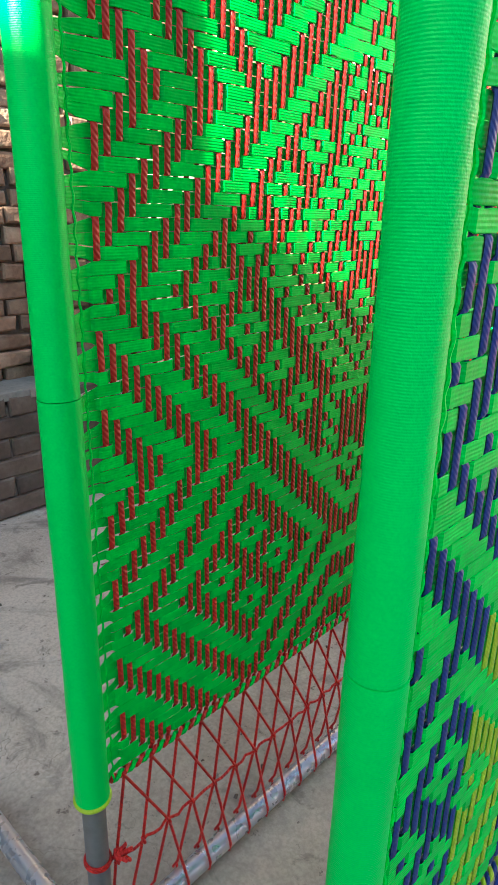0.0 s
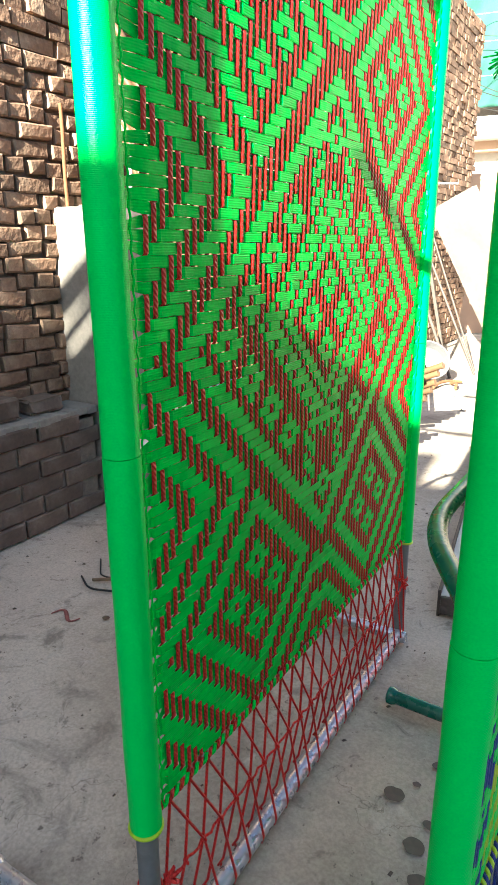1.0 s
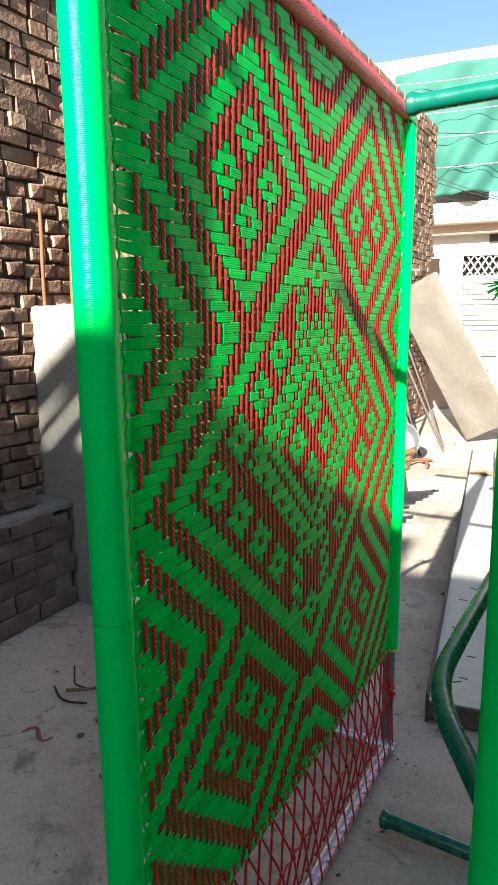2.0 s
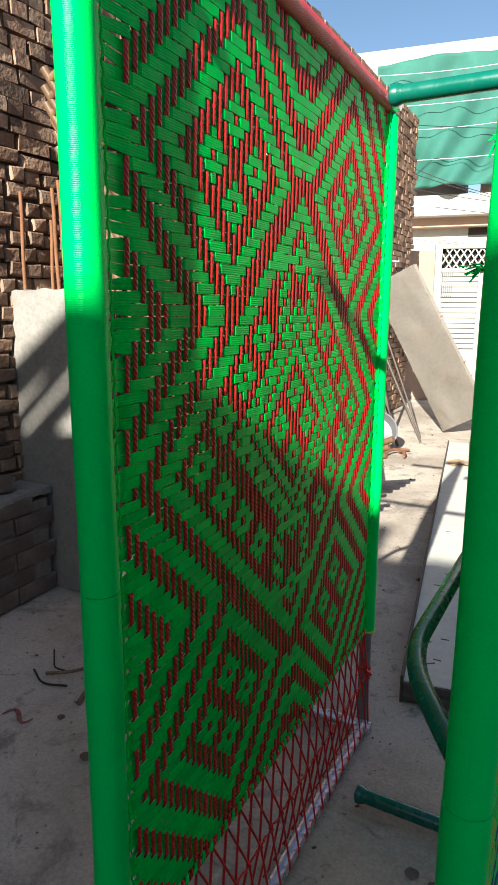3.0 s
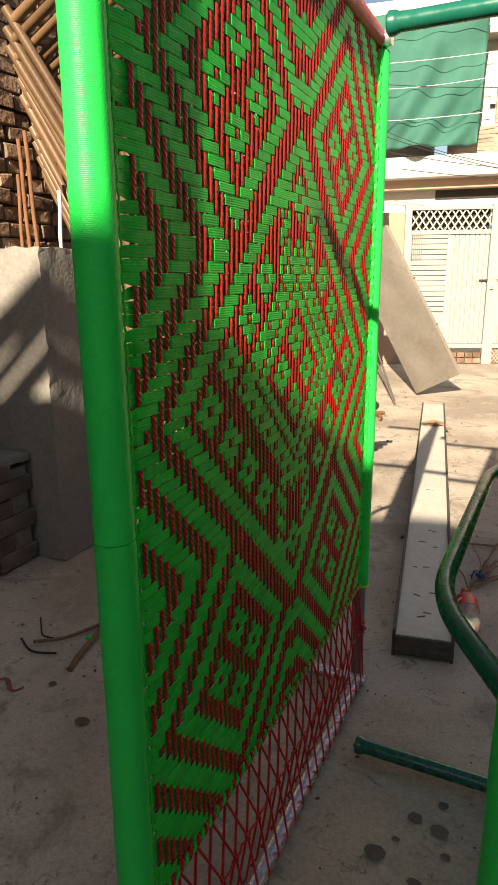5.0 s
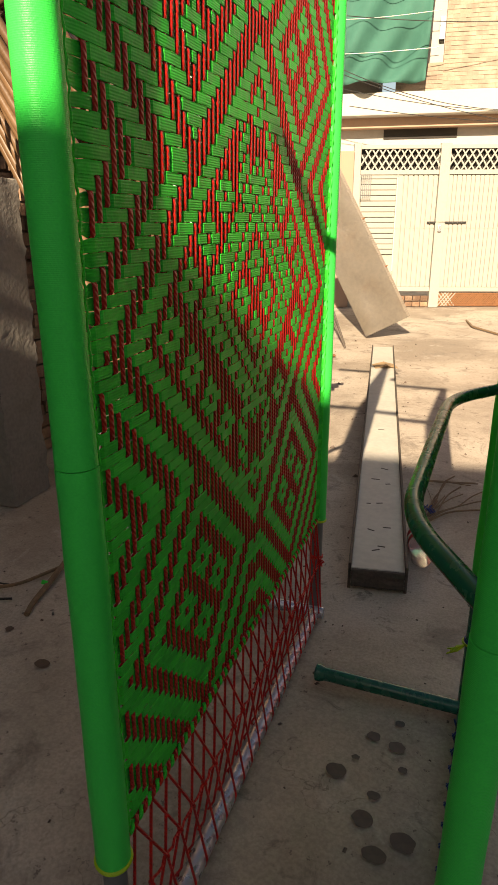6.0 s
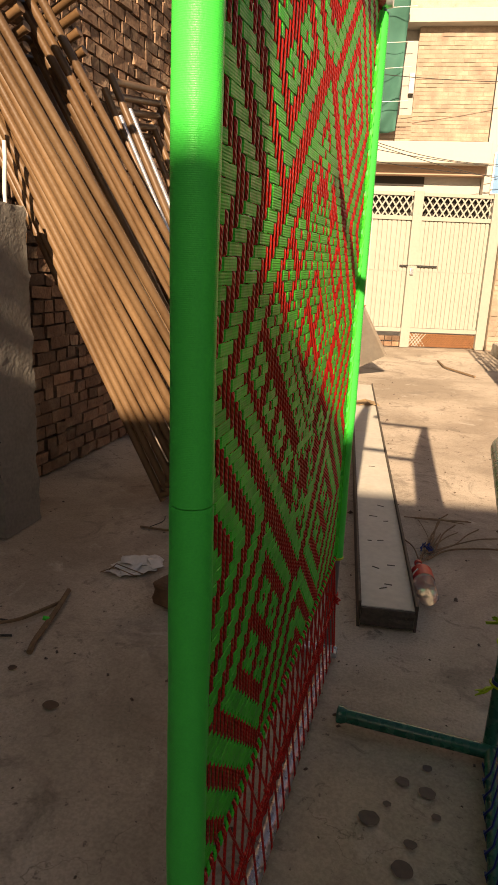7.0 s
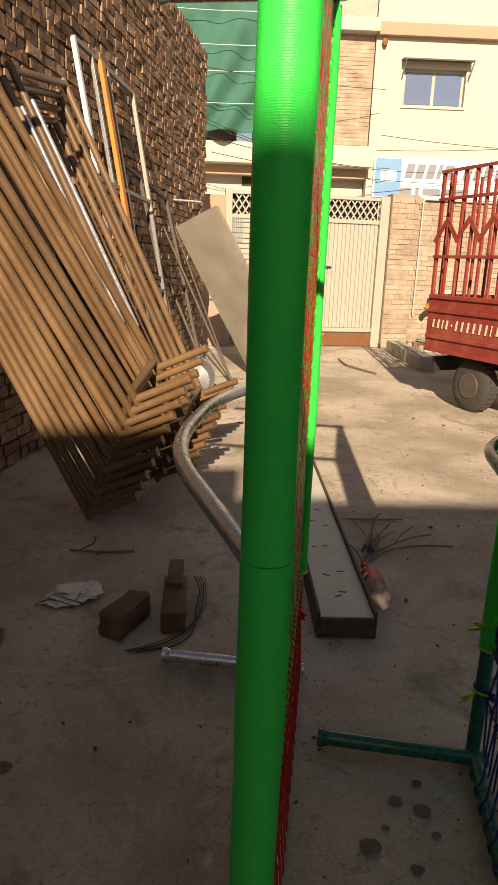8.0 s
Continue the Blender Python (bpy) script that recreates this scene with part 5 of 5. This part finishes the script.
def floor_bits():
    rng = random.Random(51)
    # a broken brick and an offcut of timber
    bm = bmesh.new()
    box(bm, (0, 0, 0.043), (0.09, 0.19, 0.085), bevel=0.012)
    bmesh.ops.subdivide_edges(bm, edges=bm.edges[:], cuts=3, use_grid_fill=True)
    for v in bm.verts:
        v.co += (0.010 if v.co.z > 0.02 else 0.003) * noise.noise_vector(v.co * 26)
    for v in bm.verts:
        v.co += Vector((rng.uniform(-0.001, 0.001), rng.uniform(-0.001, 0.001), rng.uniform(-0.001, 0.001) if v.co.z > 0.02 else 0))
    ob = tagged(new("brick", finish("brick", bm, WOOD, 30)), "dusty brown brick lying on the floor", "brick")
    ob.matrix_basis = pose(-0.585, 1.39, 0, 0, 0, -16)
    bm = bmesh.new()
    box(bm, (0, 0, 0.040), (0.085, 0.27, 0.08), bevel=0.008)
    for v in bm.verts:
        v.co.x *= 1.0 - 0.25 * (v.co.y + 0.15)
    box(bm, (0.0, 0.13, 0.052), (0.055, 0.20, 0.10), bevel=0.008)
    bmesh.ops.subdivide_edges(bm, edges=bm.edges[:], cuts=2, use_grid_fill=True)
    for v in bm.verts:
        v.co += (0.006 if v.co.z > 0.02 else 0.002) * noise.noise_vector(v.co * 30)
    ob = tagged(new("timber_offcut", finish("timber_offcut", bm, WOOD, 30)), "short brown timber offcut lying on the floor", "wood")
    ob.matrix_basis = pose(-0.44, 1.50, 0, 0, 0, 12)
    # torn paper sack: layered, bent sheets
    sack = thing("paper_sack", "torn white paper sack in layered scraps on the floor", "paper", m=pose(-0.845, 1.50, 0, 0, 0, 8) @ Matrix.Diagonal((0.84, 0.9, 0.9, 1)))
    for cx, cy, w, d, turn, lift in ((0.035, 0.075, 0.20, 0.085, 4, 0.022), (-0.02, 0.02, 0.13, 0.07, -14, 0.014), (0.075, 0.02, 0.10, 0.075, 24, 0.016), (-0.06, -0.03, 0.11, 0.04, -22, 0.006), (0.02, -0.035, 0.09, 0.035, 12, 0.008), (0.11, 0.055, 0.06, 0.10, 38, 0.026)):
        bm = bmesh.new()
        n = 8
        ph = rng.uniform(0, 9)
        rot = turn_z(turn)
        g = []
        for i in range(n + 1):
            row = []
            for j in range(n + 1):
                x, y = (i / n - 0.5) * w, (j / n - 0.5) * d
                e = 0.012 * noise.noise((x * 24 + ph, y * 24, ph)) + 0.006 * math.sin(x * 38 + ph)
                p = rot @ Vector((x + 0.010 * noise.noise((y * 60, ph, 0)), y + 0.014 * noise.noise((x * 40, 0, ph)), 0))
                row.append(bm.verts.new((cx + p.x, cy + p.y, max(0.002, lift + e))))
            g.append(row)
        for a, b in zip(g, g[1:]):
            for j in range(n):
                bm.faces.new((a[j], b[j], b[j + 1], a[j + 1]))
        sheet = part("scrap", bm, PAPER, sack, smooth=35)
        mod = sheet.modifiers.new("thickness", "SOLIDIFY")
        mod.thickness = 0.0015
    for k in range(2):
        bm = bmesh.new()
        y = -0.05 + 0.03 * k
        sweep(bm, [(-0.12 + 0.03 * k, y, 0.008), (-0.06, y + 0.02, 0.03), (0.06 + 0.02 * k, y - 0.01, 0.012)], 0.0025, 5)
        part("fibre", bm, TWIG, sack, "dark straw caught in the paper")
    # sticks, wires and twigs
    def strand(name, pts, r, mat, label, category, group=""):
        bm = bmesh.new()
        sweep(bm, rounded(pts, 0.05, 5), r, 6)
        tagged(new(name, finish(name, bm, mat, 60)), label, category, group)
    strand("stick", [(-1.0, 1.90, 0.006), (-0.86, 1.905, 0.008), (-0.73, 1.945, 0.006)], 0.005, TWIG, "thin dark stick lying on the floor", "stick")
    strand("wire", [(-0.96, 1.92, 0.004), (-0.92, 1.99, 0.01), (-0.95, 2.06, 0.004)], 0.002, CABLE, "bent bit of wire on the floor", "wire", "floor wires")
    for k in range(4):
        d = 0.012 * k
        strand("wire", [(-0.43 + d, 1.78, 0.004), (-0.38 + d * 0.6, 1.66, 0.012 + d), (-0.37 + d, 1.52, 0.006), (-0.34 - d, 1.38, 0.01), (-0.38 - 2 * d, 1.29, 0.006), (-0.50 - d, 1.24, 0.004)], 0.0022, TWIG if k % 2 else CABLE, "loose loop of thin wire on the floor", "wire", "floor wires")
    for k in range(12):
        x, y, ang = 0.235 + rng.uniform(-0.01, 0.05), 2.0 + rng.uniform(0, 0.16), rng.gauss(0.30, 0.22)
        pts = [(x, y, 0.006)]
        for n in range(4):
            ang += rng.gauss(0.03, 0.20)
            x, y = x + 0.11 * math.sin(ang), y + 0.12 * math.cos(ang)
            pts.append((x, y, 0.006 + 0.02 * rng.random()))
        strand("twig", pts[:rng.choice((3, 4, 5))], rng.uniform(0.0018, 0.0042), TWIG, "dry bare twig lying on the floor", "twig", "dry twigs")
    for k in range(4):
        y = 2.50 + 0.03 * rng.random()
        strand("twig", [(0.10 + 0.1 * rng.random(), y, 0.006), (0.26, y + rng.uniform(-0.03, 0.03), 0.014), (0.36 + 0.1 * rng.random(), y + rng.uniform(0.0, 0.08), 0.006)], 0.0024, TWIG, "dry bare twig lying on the floor", "twig", "dry twigs")
    strand("twig", [(-0.97, 1.27, 0.008), (-0.92, 1.12, 0.02), (-0.89, 0.95, 0.008), (-0.87, 0.90, 0.006)], 0.010, TWIG, "strip of dark bark on the floor", "bark")
    strand("twig", [(-0.95, 1.20, 0.006), (-1.0, 1.02, 0.02), (-1.1, 0.98, 0.006)], 0.006, TWIG, "dry bare twig lying on the floor", "twig", "dry twigs")
    strand("wire", [(-1.16, 0.98, 0.004), (-1.06, 0.92, 0.008), (-0.98, 0.96, 0.004)], 0.004, CABLE, "bent bit of wire on the floor", "wire", "floor wires")
    strand("wire", [(-1.20, 1.12, 0.004), (-1.10, 1.02, 0.006), (-1.05, 1.03, 0.004)], 0.003, CABLE, "bent bit of wire on the floor", "wire", "floor wires")
    strand("straw", [(0.55, 7.2, 0.01), (0.2, 7.7, 0.02), (0.1, 8.3, 0.01)], 0.012, TWIG, "long dry straw lying on the floor", "straw")
    bm = bmesh.new()
    box(bm, (0, 0, 0.008), (0.028, 0.014, 0.010), bevel=0.003)
    ob = tagged(new("green_scrap", finish("green_scrap", bm, GREEN_RIBBON, 40)), "bit of green ribbon on the floor", "ribbon")
    ob.matrix_basis = pose(-0.92, 1.06, 0.015, 10, 20, 30)
    bm = bmesh.new()
    for k in range(7):
        a = rng.uniform(0, 6.28)
        sweep(bm, [(0, 0, 0.01), (0.02 * math.cos(a), 0.02 * math.sin(a), 0.03), (0.030 * math.cos(a + 1), 0.030 * math.sin(a + 1), 0.004)], 0.0032, 6)
    ob = tagged(new("blue_scrap", finish("blue_scrap", bm, BLUE_CORD, 50)), "crumpled bit of blue cord on the floor", "cord")
    ob.matrix_basis = pose(0.265, 2.16, 0)
    # stains: thin irregular films
    spots = [(0.214, 0.646, 0.030), (0.278, 0.781, 0.022), (0.333, 0.845, 0.016), (0.297, 0.539, 0.030), (0.309, 0.607, 0.018), (0.338, 0.764, 0.026), (0.387, 0.513, 0.034), (0.335, 0.466, 0.030),
             (0.36, 0.70, 0.014), (0.25, 0.70, 0.012), (0.62, 1.30, 0.03), (-0.67, 0.72, 0.028), (-0.873, 0.822, 0.018)]
    for x, y, r in spots:
        bm = bmesh.new()
        ph = rng.uniform(0, 9)
        rim = [bm.verts.new((r * (1 + 0.28 * noise.noise((math.cos(a) * 1.3 + ph, math.sin(a) * 1.3, ph))) * math.cos(a), 0.85 * r * (1 + 0.28 * noise.noise((math.cos(a) * 1.3, ph, math.sin(a) * 1.3))) * math.sin(a), 0.0)) for a in [2 * math.pi * k / 26 for k in range(26)]]
        bm.faces.new(rim)
        ob = tagged(new("floor_stain", finish("floor_stain", bm, STAIN)), "dark oily drip stain on the concrete", "stain", "", "structure")
        ob.matrix_basis = pose(x, y, 0.0025) @ Matrix.Diagonal((0.8, 0.8, 1, 1))
    for x, y, rz in ((-1.0, 0.76, 20),):
        bm = bmesh.new()
        sweep(bm, [(0.11 * (k / 12 - 0.5), 0.03 * math.sin(k * 0.5), 0.0) for k in range(13)], [0.002 + 0.005 * math.sin(math.pi * k / 12) for k in range(13)], 8, ry=0.002)
        ob = tagged(new("paint_smear", finish("paint_smear", bm, RED_STAIN)), "smear of red paint on the concrete", "stain", "", "structure")
        ob.matrix_basis = pose(x, y, 0.002, 0, 0, rz)
    # chips and crumbs
    verts, faces = [], []
    for k in range(420):
        x, y = rng.uniform(-1.5, 1.4), rng.uniform(0.2, 6.5)
        s = rng.uniform(0.002, 0.0075) * (1 if rng.random() < 0.93 else 2.2)
        n = len(verts)
        a = rng.uniform(0, 6.28)
        for dx, dy, dz in ((-1, -1, 0), (1, -0.8, 0), (0.8, 1, 0), (-1, 0.9, 0), (0.1, 0.1, 0.9)):
            verts.append((x + s * (dx * math.cos(a) - 0.6 * dy * math.sin(a)), y + s * (dx * math.sin(a) + 0.6 * dy * math.cos(a)), s * dz))
        faces += [(n, n + 1, n + 4), (n + 1, n + 2, n + 4), (n + 2, n + 3, n + 4), (n + 3, n, n + 4)]
    me = bpy.data.meshes.new("floor_crumbs")
    me.from_pydata(verts, [], faces)
    me.materials.append(STAIN)
    tagged(new("floor_crumbs", me), "scattered dark crumbs and chips on the concrete", "debris", "", "stuff")


floor_bits()

# bricks of the walls last
ledge()
west_wall()
